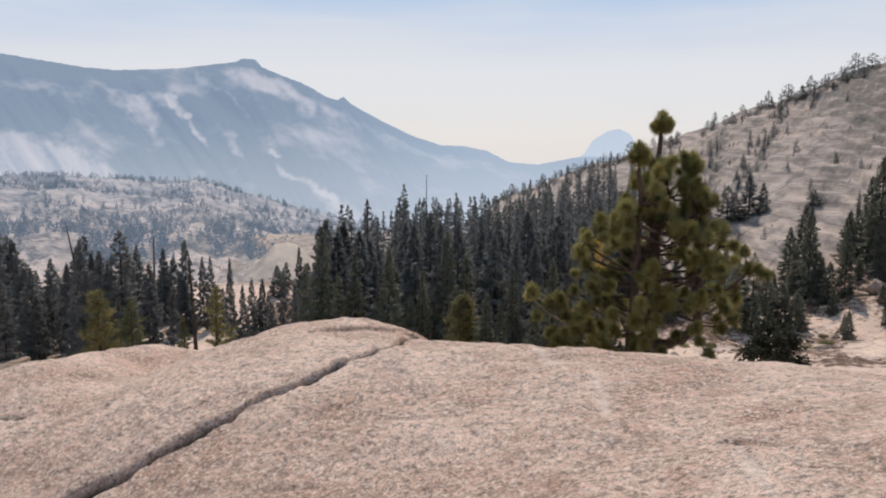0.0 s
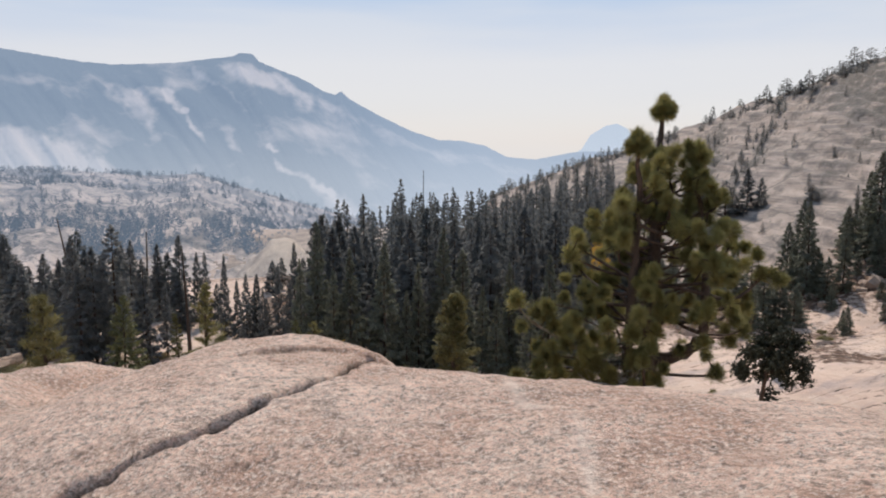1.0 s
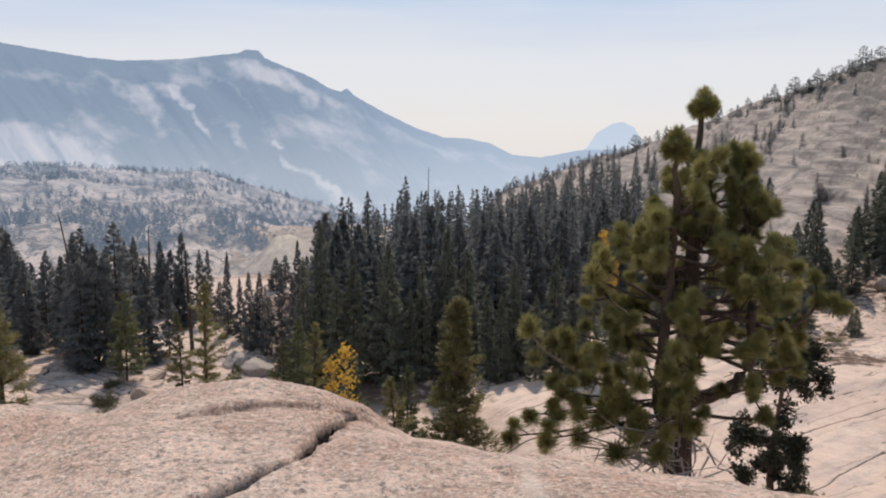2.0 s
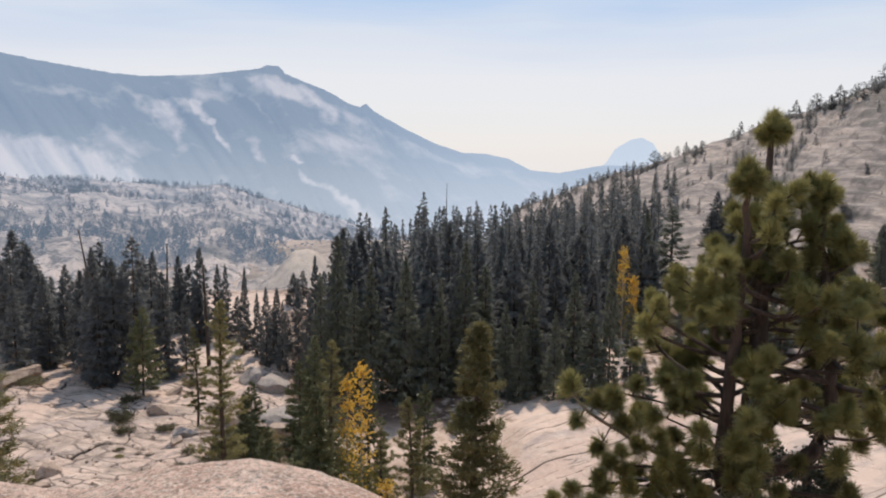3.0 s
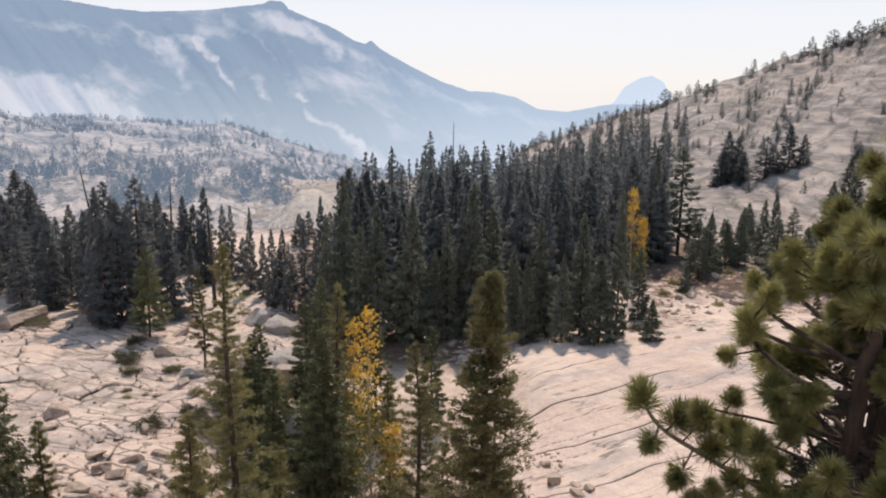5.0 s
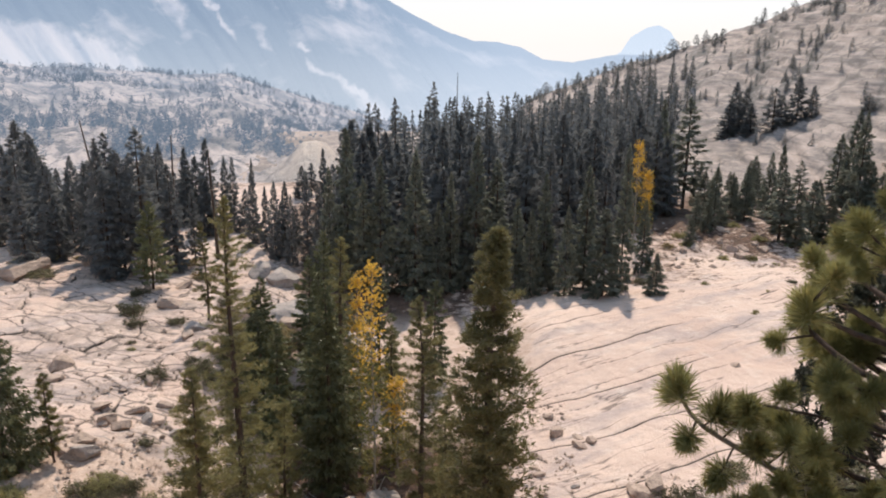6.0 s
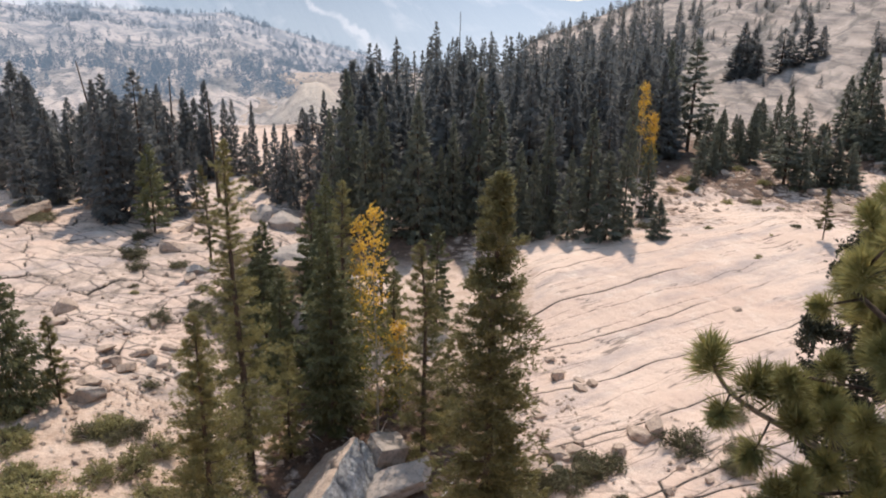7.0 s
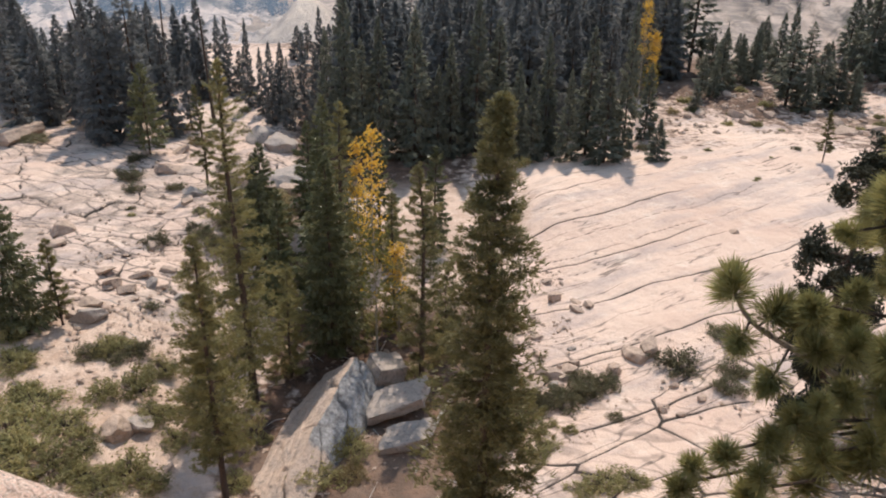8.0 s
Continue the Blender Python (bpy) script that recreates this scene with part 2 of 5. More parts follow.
def leaf_mat(name, a, b, through=0.35, rough=0.6, uneven=0.75):
    k = Mat(name)
    tone = k.mix(k.fit(k.noise(1.3, 3, 0.6), 0.3, 0.7), a, b)
    shade = k.t.nodes.new("ShaderNodeObjectInfo")
    tone = k.mix(k.fit(shade.outputs["Random"], 0, 1, 0.0, uneven), tone, tuple(0.5 * v for v in a))
    return k.solid(tone, rough, None, through)


def bark_mat(name, a, b):
    k = Mat(name)
    tone = k.mix(k.fit(k.noise(5.0, 6, 0.7, k.coords((6, 6, 1.2))), 0.35, 0.65), a, b)
    return k.solid(tone, 0.95, k.bump(k.noise(4.0, 6, 0.7, k.coords((7, 7, 1))), 0.9, 0.03))


# blue light of the smoky air, put into the far materials as emission
HAZE_GLOW = (0.39, 0.515, 0.715)


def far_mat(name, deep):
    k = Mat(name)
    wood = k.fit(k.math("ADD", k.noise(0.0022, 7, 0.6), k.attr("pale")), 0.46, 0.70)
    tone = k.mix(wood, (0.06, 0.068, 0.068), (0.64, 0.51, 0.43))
    # emission stands in for haze: blue, paler where the low attribute is high
    return k.solid(tone, 1.0, k.bump(k.noise(0.012, 8, 0.7), 0.5, 30.0), 0.0, k.mix(k.attr("low"), HAZE_GLOW, deep), k.attr("haze_share"))


def ridge_mat():
    k = Mat("granite_ridge_haze_glow")
    tone = k.mix(k.fit(k.noise(0.02, 7, 0.7), 0.42, 0.58), (0.58, 0.46, 0.39), (0.24, 0.205, 0.18))
    tone = k.mix(k.fit(k.noise(0.07, 7, 0.75), 0.51, 0.60, 0.0, 0.85), tone, (0.095, 0.093, 0.092))
    tone = k.mix(k.attr("hump"), tone, k.mix(k.fit(k.noise(0.05, 6, 0.7), 0.4, 0.65), (0.60, 0.47, 0.36), (0.42, 0.33, 0.26)))
    # haze laid over the rock as blue emission
    return k.solid(tone, 1.0, k.bump(k.noise(0.06, 8, 0.7), 0.9, 8.0), 0.0, HAZE_GLOW, k.attr("haze_share"))


GRANITE, GROUND = granite_near(), ground_mat()
BOULDER = rock_mat("boulder_granite", (0.46, 0.335, 0.255), (0.31, 0.228, 0.178), (0.12, 0.092, 0.074))
GREYROCK = rock_mat("grey_streaked_granite", (0.29, 0.245, 0.215), (0.38, 0.31, 0.262), (0.11, 0.097, 0.088))
def roof_mat():
    """Tan on one face; the other face's bluish shade painted in as streaked grey."""
    k = Mat("split_boulder_granite")
    tone = k.mix(k.fit(k.noise(0.8, 5, 0.65), 0.35, 0.65), (0.50, 0.365, 0.28), (0.40, 0.31, 0.255))
    shade_grey = k.mix(k.fit(k.noise(1.6, 6, 0.7), 0.42, 0.6), (0.34, 0.325, 0.318), (0.155, 0.15, 0.15))
    tone = k.mix(k.fit(k.math("ADD", k.attr("shade_grey"), k.math("MULTIPLY", k.math("SUBTRACT", k.noise(1.0, 5, 0.7), 0.5), 0.9)), 0.4, 0.6), tone, shade_grey)
    tone = k.mix(k.fit(k.noise(4.0, 6, 0.75), 0.5, 0.66, 0.0, 0.7), tone, (0.12, 0.10, 0.09))
    tone = k.mix(k.fit(k.attr("crack"), 0.3, 0.9, 0.0, 0.8), tone, (0.05, 0.045, 0.042))
    return k.solid(tone, 0.9, k.bump(k.noise(3.0, 7, 0.7), 0.9, 0.22))


SPLITROCK = roof_mat()
FIR = leaf_mat("fir_needles", (0.162, 0.165, 0.165), (0.245, 0.236, 0.212), 0.5, 0.75, 0.55)
EDGEFIR = leaf_mat("forest_edge_needles", (0.150, 0.156, 0.120), (0.240, 0.236, 0.170), 0.5, 0.65, 0.45)
NEARFIR = leaf_mat("green_fir_needles", (0.118, 0.120, 0.058), (0.200, 0.190, 0.084), 0.4, 0.42)
LIMB = bark_mat("grey_brown_twig_bark", (0.20, 0.155, 0.12), (0.33, 0.27, 0.215))
LODGE = leaf_mat("lodgepole_needles", (0.172, 0.156, 0.068), (0.310, 0.262, 0.105), 0.42, 0.42)
JEFFREY = leaf_mat("long_pine_needles", (0.20, 0.185, 0.070), (0.40, 0.355, 0.135), 0.30, 0.45, 0.6)
SCALE = leaf_mat("juniper_scales", (0.048, 0.050, 0.030), (0.088, 0.084, 0.048), 0.2)
GOLD = leaf_mat("yellow_aspen_leaves", (0.58, 0.37, 0.06), (0.82, 0.52, 0.09), 0.5, 0.6, 0.15)
SHRUB = leaf_mat("olive_shrub_leaves", (0.285, 0.262, 0.115), (0.43, 0.365, 0.17), 0.45)
DARKSHRUB = leaf_mat("dark_olive_shrub_leaves", (0.145, 0.130, 0.075), (0.225, 0.195, 0.10), 0.35)
GREENGOLD = leaf_mat("turning_aspen_leaves", (0.16, 0.16, 0.05), (0.30, 0.25, 0.06), 0.5)
DRY = leaf_mat("dry_straw", (0.30, 0.22, 0.10), (0.40, 0.30, 0.14), 0.3)
BARK = bark_mat("dark_pine_bark", (0.050, 0.034, 0.026), (0.115, 0.080, 0.060))
PALEBARK = bark_mat("pale_aspen_bark", (0.38, 0.34, 0.28), (0.22, 0.19, 0.15))
DEADWOOD = bark_mat("weathered_grey_wood", (0.30, 0.26, 0.23), (0.42, 0.38, 0.34))

# ------------------------------------------------------------------ the lie of the land
KNOT_Y = (0.0, 3.0, 4.5, 5.5, 6.5, 7.5, 8.5)
KNOT_Z = (0.10, 0.195, 0.408, 0.268, -0.308, -0.917, -3.666)


def dome_z(x, y):
    """The smooth granite dome that the camera crosses."""
    z = sum(w * np.interp(y + o * 0.35, KNOT_Y, KNOT_Z) for o, w in ((-2, 0.1), (-1, 0.2), (0, 0.4), (1, 0.2), (2, 0.1)))
    far = np.clip(np.abs(x) - 5.5, 0, None)
    u, yy = np.clip(x, -5.5, 5.5), np.clip(y, 2.4, 9.0)
    z = z - 0.021 * u - 0.044 * u * u - 0.162 * u * (yy - 5) + 0.001 * u * u * (yy - 5) - 0.45 * far
    for a, cx, cy, sx, sy in ((0.278, -0.608, 6.626, 0.778, 0.593), (-0.813, -3.976, 6.92, 0.90, 1.257), (-0.40, -2.25, 6.165, 0.544, 1.198), (0.068, -2.328, 7.004, 0.773, 0.435), (0.025, -2.968, 5.993, 0.791, 0.683)):
        z = z + a * np.exp(-((x - cx) / sx) ** 2 - ((y - cy) / sy) ** 2)
    return z - np.clip(y - 9.2, 0, None) * 2.5


def land(x, y):
    """The height of the slope, the valley floor and the hill beyond."""
    d = np.hypot(x, y - 4.0)
    az = np.degrees(np.arctan2(x, y - 4.0))
    ye = y - 5.5 * step(21, 27, az) * step(10, 16, d)
    hill = np.interp(ye, (-60, -8, 4, 7, 8, 9, 12, 20, 28, 34, 60), (-8, -1.2, -0.7, -1.2, -1.6, -2.3, -6.3, -14.5, -22.5, -28.5, -60))
    hill = hill + 0.9 * fbm(x * 0.35, y * 0.35, 4, 5) * step(9, 16, y)
    floor = -29.4 + 2.8 * step(-12, -26, x) + 0.5 * step(6, 20, x) + 1.0 * fbm(x * 0.05, y * 0.05, 4, 2)
    floor = floor + 0.25 * fbm(x * 0.4, y * 0.4, 3, 9)
    floor = floor + 2.6 * np.exp(-((x + 18) / 7) ** 2 - ((y - 72) / 6) ** 2)          # a broken hump among the trees
    floor = floor + step(2, 9, x) * (1.5 * np.exp(-((y - 86 - 0.35 * (x - 15)) / 13) ** 2) - 0.9 * np.exp(-((y - 108 - 0.35 * (x - 15)) / 7) ** 2))   # the slab's swell
    floor = floor - np.maximum(60 * step(150, 310, d) * step(-3, -10, az), 60 * step(255, 400, d) * step(4, -1, az))                            # falls away to the canyon
    crest_el = np.interp(az, (-10, 1.8, 6.7, 10.6, 14.3, 17.2, 19.3, 22, 24.5, 26.6, 40, 70), (-9, -5.0, -3.3, -1.9, -0.75, 0.35, 1.1, 2.2, 3.1, 4.1, 7.5, 5))
    crest_d = np.interp(az, (0, 10, 26, 45), (520, 430, 330, 280))
    base_d = np.interp(az, (0, 14, 26, 45), (330, 205, 150, 110))
    top = 1.6 + crest_d * np.tan(np.radians(crest_el))
    s = np.clip((d - base_d) / (crest_d - base_d), 0, 1)
    rise = (top + 31.0) * (0.75 * s + 0.25 * step(0, 1, s)) - 0.35 * np.clip(d - crest_d, 0, 400)
    ledge = fbm(az * 0.16 + d * 0.006, d * 0.05, 5, 11)
    rise = rise + step(0.03, 0.2, s) * (3.6 * ledge + 1.8 * np.abs(fbm(az * 0.35, d * 0.13, 4, 13)))
    # ledges: the slope climbs in uneven steps with short steep risers
    tread = 3.4
    q = (rise + 5.0 * fbm(az * 0.25 + 0.01 * d, d * 0.02, 4, 18) + 1.1 * az) / tread
    part_up = q - np.floor(q)
    rough = step(-0.25, 0.25, fbm(az * 0.22, d * 0.016, 3, 20) + 0.12) * step(0.04, 0.12, s) * step(1.0, 0.9, s)
    rise = rise + tread * (step(0.62, 0.95, part_up) - part_up) * 0.75 * rough
    floor = floor + rise * step(-2, 4, az)
    return np.maximum(hill, floor) + 0.4 * np.exp(-np.abs(hill - floor) / 1.5)


def land_at(x, y):
    return float(land(np.array([x], float), np.array([y], float))[0])


def build_outcrop():
    xs = np.concatenate([np.linspace(-40, -6, 18), np.linspace(-5.6, -2.6, 70), np.arange(-2.58, 2.6, 0.017), np.linspace(2.63, 6.0, 80), np.linspace(6.5, 40, 18)])
    ys = np.concatenate([np.linspace(-40, 1.5, 22), np.linspace(1.7, 2.6, 20), np.arange(2.62, 6.8, 0.017), np.linspace(6.82, 7.6, 28), np.linspace(7.65, 11.5, 60)])
    x, y = np.meshgrid(xs, ys)
    z = dome_z(x, y)
    near = step(-8, -4, x) * step(8, 4, x)
    z = z + near * (0.05 * fbm(x * 1.3, y * 1.3, 4, 21) + 0.022 * fbm(x * 5, y * 5, 5, 22) + 0.010 * np.abs(fbm(x * 14, y * 14, 3, 23)))
    # the long crack
    px = np.interp(y, (2.6, 3.80, 4.10, 4.25, 4.36, 4.69, 5.02, 5.9, 6.4), (-4.6, -1.895, -1.215, -0.955, -0.732, -0.476, -0.313, -0.25, -0.1))
    py = np.interp(x, (-4.6, -1.895, -1.215, -0.955, -0.732, -0.476, -0.313, -0.25), (2.6, 3.80, 4.10, 4.25, 4.36, 4.69, 5.02, 5.9))
    off = np.minimum(np.abs(x - px), np.where((x < -0.25) & (y > 2.6), np.abs(y - py), 9.0)) + 0.045 * fbm(x * 9, y * 9, 4, 31) + 0.02 * fbm(x * 30, y * 30, 2, 36)
    width = 0.023 * (1 + 1.0 * fbm(x * 4, y * 4, 3, 32))
    on = step(6.3, 5.9, y)
    crack = np.exp(-(np.clip(off, 0, 9) / width) ** 2) * on
    z = z - 0.20 * crack ** 0.7
    # short cracks
    for x0, y0, x1, y1, dark in ((0.95, 2.95, 1.12, 2.80, 0.13), (1.12, 2.80, 1.24, 2.66, 0.15), (1.15, 3.04, 1.39, 3.07, 0.07), (-2.80, 4.73, -2.62, 4.70, 0.3), (-0.90, 3.48, -0.6, 3.37, 0.09), (-1.15, 6.50, -0.80, 6.45, 0.2), (-0.35, 3.78, -0.01, 3.70, 0.07),
                                 (-0.98, 5.55, -0.75, 5.82, 0.1), (-2.78, 5.25, -2.55, 5.47, 0.1), (0.41, 3.53, 0.58, 3.44, 0.07)):
        t = np.clip(((x - x0) * (x1 - x0) + (y - y0) * (y1 - y0)) / ((x1 - x0) ** 2 + (y1 - y0) ** 2), 0, 1)
        r = np.hypot(x - x0 - t * (x1 - x0), y - y0 - t * (y1 - y0)) + 0.03 * fbm(x * 9, y * 9, 3, 33)
        one = np.exp(-(np.clip(r, 0, 9) / 0.014) ** 2)
        z, crack = z - 0.022 * one, np.maximum(crack, dark * one)
    # a thin flake that ends in a low broken lip
    lip = np.interp(x, (-1.5, -0.98, -0.75, -0.61, -0.29, -0.1, 0.2), (5.3, 5.55, 5.82, 5.91, 6.01, 6.02, 6.1)) + 0.05 * fbm(x * 7, y * 7, 3, 37)
    span = step(-1.15, -0.9, x) * step(-0.02, -0.2, x)
    z = z + 0.04 * step(-0.02, 0.02, y - lip) * step(0.75, 0.3, y - lip) * span
    crack = np.maximum(crack, 0.16 * np.exp(-((y - lip) / 0.012) ** 2) * span * step(-0.3, 0.1, fbm(x * 5, y * 5, 2, 39) + 0.1))
    # pale veins
    vein = np.zeros_like(x)
    for x0, y0, x1, y1, w in ((0.55, 5.2, 0.58, 4.3, 0.030), (0.58, 4.3, 0.78, 4.05, 0.026), (0.78, 4.05, 0.72, 3.2, 0.024), (1.08, 2.77, 1.01, 2.2, 0.022)):
        t = np.clip(((x - x0) * (x1 - x0) + (y - y0) * (y1 - y0)) / ((x1 - x0) ** 2 + (y1 - y0) ** 2), 0, 1)
        r = np.hypot(x - x0 - t * (x1 - x0), y - y0 - t * (y1 - y0)) + 0.03 * fbm(x * 7, y * 7, 3, 34)
        vein = np.maximum(vein, np.exp(-(np.clip(r, 0, 9) / w) ** 2) * step(-0.55, 0.2, fbm(x * 5, y * 5, 2, 35) + 0.1))
    me = make_mesh("rock_outcrop", np.stack([x, y, z], -1).reshape(-1, 3), grid_faces(*x.shape), GRANITE, True,
                   {"crack": crack, "vein": 0.85 * vein})
    tagged(new("rock_outcrop", me), "smooth sunlit pinkish granite dome with one long crack", "rock", kind="structure")


def cell_edges(x, y, seed):
    """Distance to the nearest border between irregular cells, and each cell's own number."""
    xi, yi = np.floor(x).astype(int), np.floor(y).astype(int)
    f1, f2, own = np.full(x.shape, 9.0), np.full(x.shape, 9.0), np.zeros(x.shape)
    for dx in (-1, 0, 1):
        for dy in (-1, 0, 1):
            cx, cy = xi + dx, yi + dy
            jx, jy = TAB[(cx + seed) % 256, cy % 256], TAB[cx % 256, (cy + 3 * seed + 40) % 256]
            r = np.hypot(cx + 0.1 + 0.8 * jx - x, cy + 0.1 + 0.8 * jy - y)
            near = r < f1
            f2 = np.where(near, f1, np.minimum(f2, r))
            own = np.where(near, TAB[(cx + 77) % 256, (cy + seed) % 256], own)
            f1 = np.where(near, r, f1)
    return f2 - f1, own


def joint_lines(x, y):
    """How far the slabs' joints are open at a place, 0 to 1, and the step from block to block."""
    calm = 1.8 - 0.9 * step(-5, 3, x)
    wx, wy = x + calm * fbm(x * 0.12, y * 0.12, 3, 41), y + calm * fbm(x * 0.12, y * 0.12, 3, 42)
    out, lift = np.zeros_like(x), np.zeros_like(x)
    right = step(-2, 5, x) * step(36, 40, y) * step(120, 100, y)
    # long curved sheeting joints on the wide slab
    turn = 0.56
    c, s = math.cos(turn), math.sin(turn)
    v, u = -s * wx + c * wy, c * wx + s * wy
    for k, (pitch, w, seed) in enumerate(((6.4, 0.085, 43), (2.7, 0.04, 44))):
        f = np.abs((v / pitch + 0.35 * k + 0.45 * fbm(x * 0.03, y * 0.03, 3, seed)) % 1 - 0.5) * pitch
        gate = step(-0.12, 0.12, fbm(u * 0.07, v * 0.17, 3, seed + 3) + (0.16 if k == 0 else -0.06))
        out = np.maximum(out, np.exp(-(f / w) ** 2) * gate * right)
    # cross joints near the slab's foot
    edge, own = cell_edges(u / 9.0, v / 3.6, 7)
    foot = right * step(60, 50, y)
    out = np.maximum(out, np.exp(-(edge / 0.034) ** 2) * step(-0.3, -0.1, fbm(x * 0.12, y * 0.12, 3, 48)) * foot)
    lift = lift + 0.25 * (own - 0.5) * foot
    # blocks of the broken slab
    left = step(-13, -18, x) * step(44, 54, y) * step(116, 100, y)
    c, s = math.cos(-0.35), math.sin(-0.35)
    jag = 0.5 * fbm(x * 0.5, y * 0.5, 3, 40)
    for sx, sy, w, seed, gate in ((9.5, 4.2, 0.020, 11, -0.2), (4.8, 2.2, 0.022, 23, 0.0)):
        edge, own = cell_edges((c * wx + s * wy + jag) / sx, (-s * wx + c * wy + jag) / sy, seed)
        out = np.maximum(out, np.exp(-(edge / w) ** 2) * step(gate, gate + 0.12, fbm(x * 0.16, y * 0.16, 3, 38 + seed)) * left)
        lift = lift + 0.022 * sx * (own - 0.5) * left
    # ledges of the hill
    az, d = np.degrees(np.arctan2(x, y - 4.0)), np.hypot(x, y - 4.0)
    edge, own = cell_edges(az * 0.28 + 0.6 * fbm(az * 0.2, d * 0.02, 3, 15), d / 15.0 + 0.5 * fbm(az * 0.2, d * 0.02, 3, 16), 19)
    hill = 0.6 * step(5, 10, az) * step(160, 190, d) * step(600, 520, d)
    out = np.maximum(out, 0.4 * np.exp(-(edge / 0.05) ** 2) * hill * step(-0.2, 0.1, fbm(az * 0.3, d * 0.02, 3, 17)))
    lift = lift + 1.0 * (own - 0.5) * hill
    return out, lift


def build_ground():
    az = np.radians(np.concatenate([np.linspace(-180, -46, 50)[:-1], np.linspace(-46, -33, 40)[:-1], np.linspace(-33, 31, 500), np.linspace(31, 46, 40)[1:], np.linspace(46, 180, 50)[1:]]))
    d = np.concatenate([np.linspace(0.5, 28, 60), np.linspace(28.3, 33, 20), np.linspace(33.13, 45, 90), np.linspace(45.14, 98, 390), np.linspace(98.3, 112, 42), np.geomspace(113, 330, 165), np.geomspace(335, 620, 45), np.geomspace(700, 4900, 16)])
    a, r = np.meshgrid(az, d)
    x, y = r * np.sin(a), 4.0 + r * np.cos(a)
    z = land(x, y)
    low = step(540, 760, r)
    z = z * (1 - low) - 420 * low
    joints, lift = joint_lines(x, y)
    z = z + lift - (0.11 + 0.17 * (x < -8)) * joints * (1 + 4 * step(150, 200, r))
    # soil among the near trees and in the forest
    deg = np.degrees(a)
    slab = np.maximum(step(1.0, 6.0, x - 0.10 * (y - 50)) * step(104, 97, y) * step(34, 38, y), step(-15, -19, x) * step(52, 60, y) * step(95, 86, y))
    soil = (0.62 + 0.5 * fbm(x * 0.06, y * 0.06, 4, 61)) * (1 - slab)
    bare = step(150, 190, r)                                                  # granite of the hill
    soil = soil * (1 - 0.85 * bare) * step(24, 32, y) - 0.2 * (y < 24)
    grove = step(-16, -13, x) * step(4, 1, x) * step(66, 58, y)
    soil = np.maximum(soil, np.maximum(grove, step(-14, -17, x) * step(56, 51, y)) * step(24, 30, y) * (0.75 + 0.35 * fbm(x * 0.2, y * 0.2, 3, 62)))
    litter = np.clip(np.maximum(grove, step(86, 95, y + 0.12 * np.abs(x))) + 0.5 * fbm(x * 0.12, y * 0.12, 3, 63), 0, 1)
    # scrub and dark lichen in the hill's gullies and on its upper ledges
    scrub = np.zeros_like(x)
    for a0, d0, a1, d1, wa in ((23.6, 335, 22.2, 278, 0.55), (22.2, 278, 20.5, 245, 0.8), (19.3, 345, 18.6, 250, 0.9), (15.5, 380, 14.5, 260, 1.2), (26.5, 225, 24.0, 190, 0.8)):
        t = np.clip((r - d0) / (d1 - d0), 0, 1)
        scrub = np.maximum(scrub, np.exp(-((deg - a0 - t * (a1 - a0)) / wa) ** 2) * step(min(d0, d1) - 15, min(d0, d1), r) * step(max(d0, d1) + 15, max(d0, d1), r))
    scrub = np.maximum(scrub, step(23.5, 25.5, deg) * step(-45, -15, r - np.interp(deg, (24.6, 29.3, 40), (325, 262, 215))))
    sheet = step(-2, 5, x) * step(36, 40, y) * step(120, 100, y)
    broken = np.maximum(step(-13, -18, x) * step(44, 54, y) * step(116, 100, y), 0.45 * sheet * step(58, 51, y + 0.1 * x))
    open_rock = step(-12, -15, deg) * step(84, 92, r) * step(170, 140, r)     # bare ledges between the pines
    soil, litter = soil * (1 - 0.75 * open_rock), litter * (1 - 0.8 * open_rock)
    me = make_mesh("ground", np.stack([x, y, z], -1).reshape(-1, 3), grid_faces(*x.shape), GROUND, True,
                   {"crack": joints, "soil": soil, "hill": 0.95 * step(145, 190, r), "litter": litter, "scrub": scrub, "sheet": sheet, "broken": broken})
    tagged(new("ground", me), "granite valley floor with jointed pale slabs, gravel and needle litter", "ground", kind="structure")


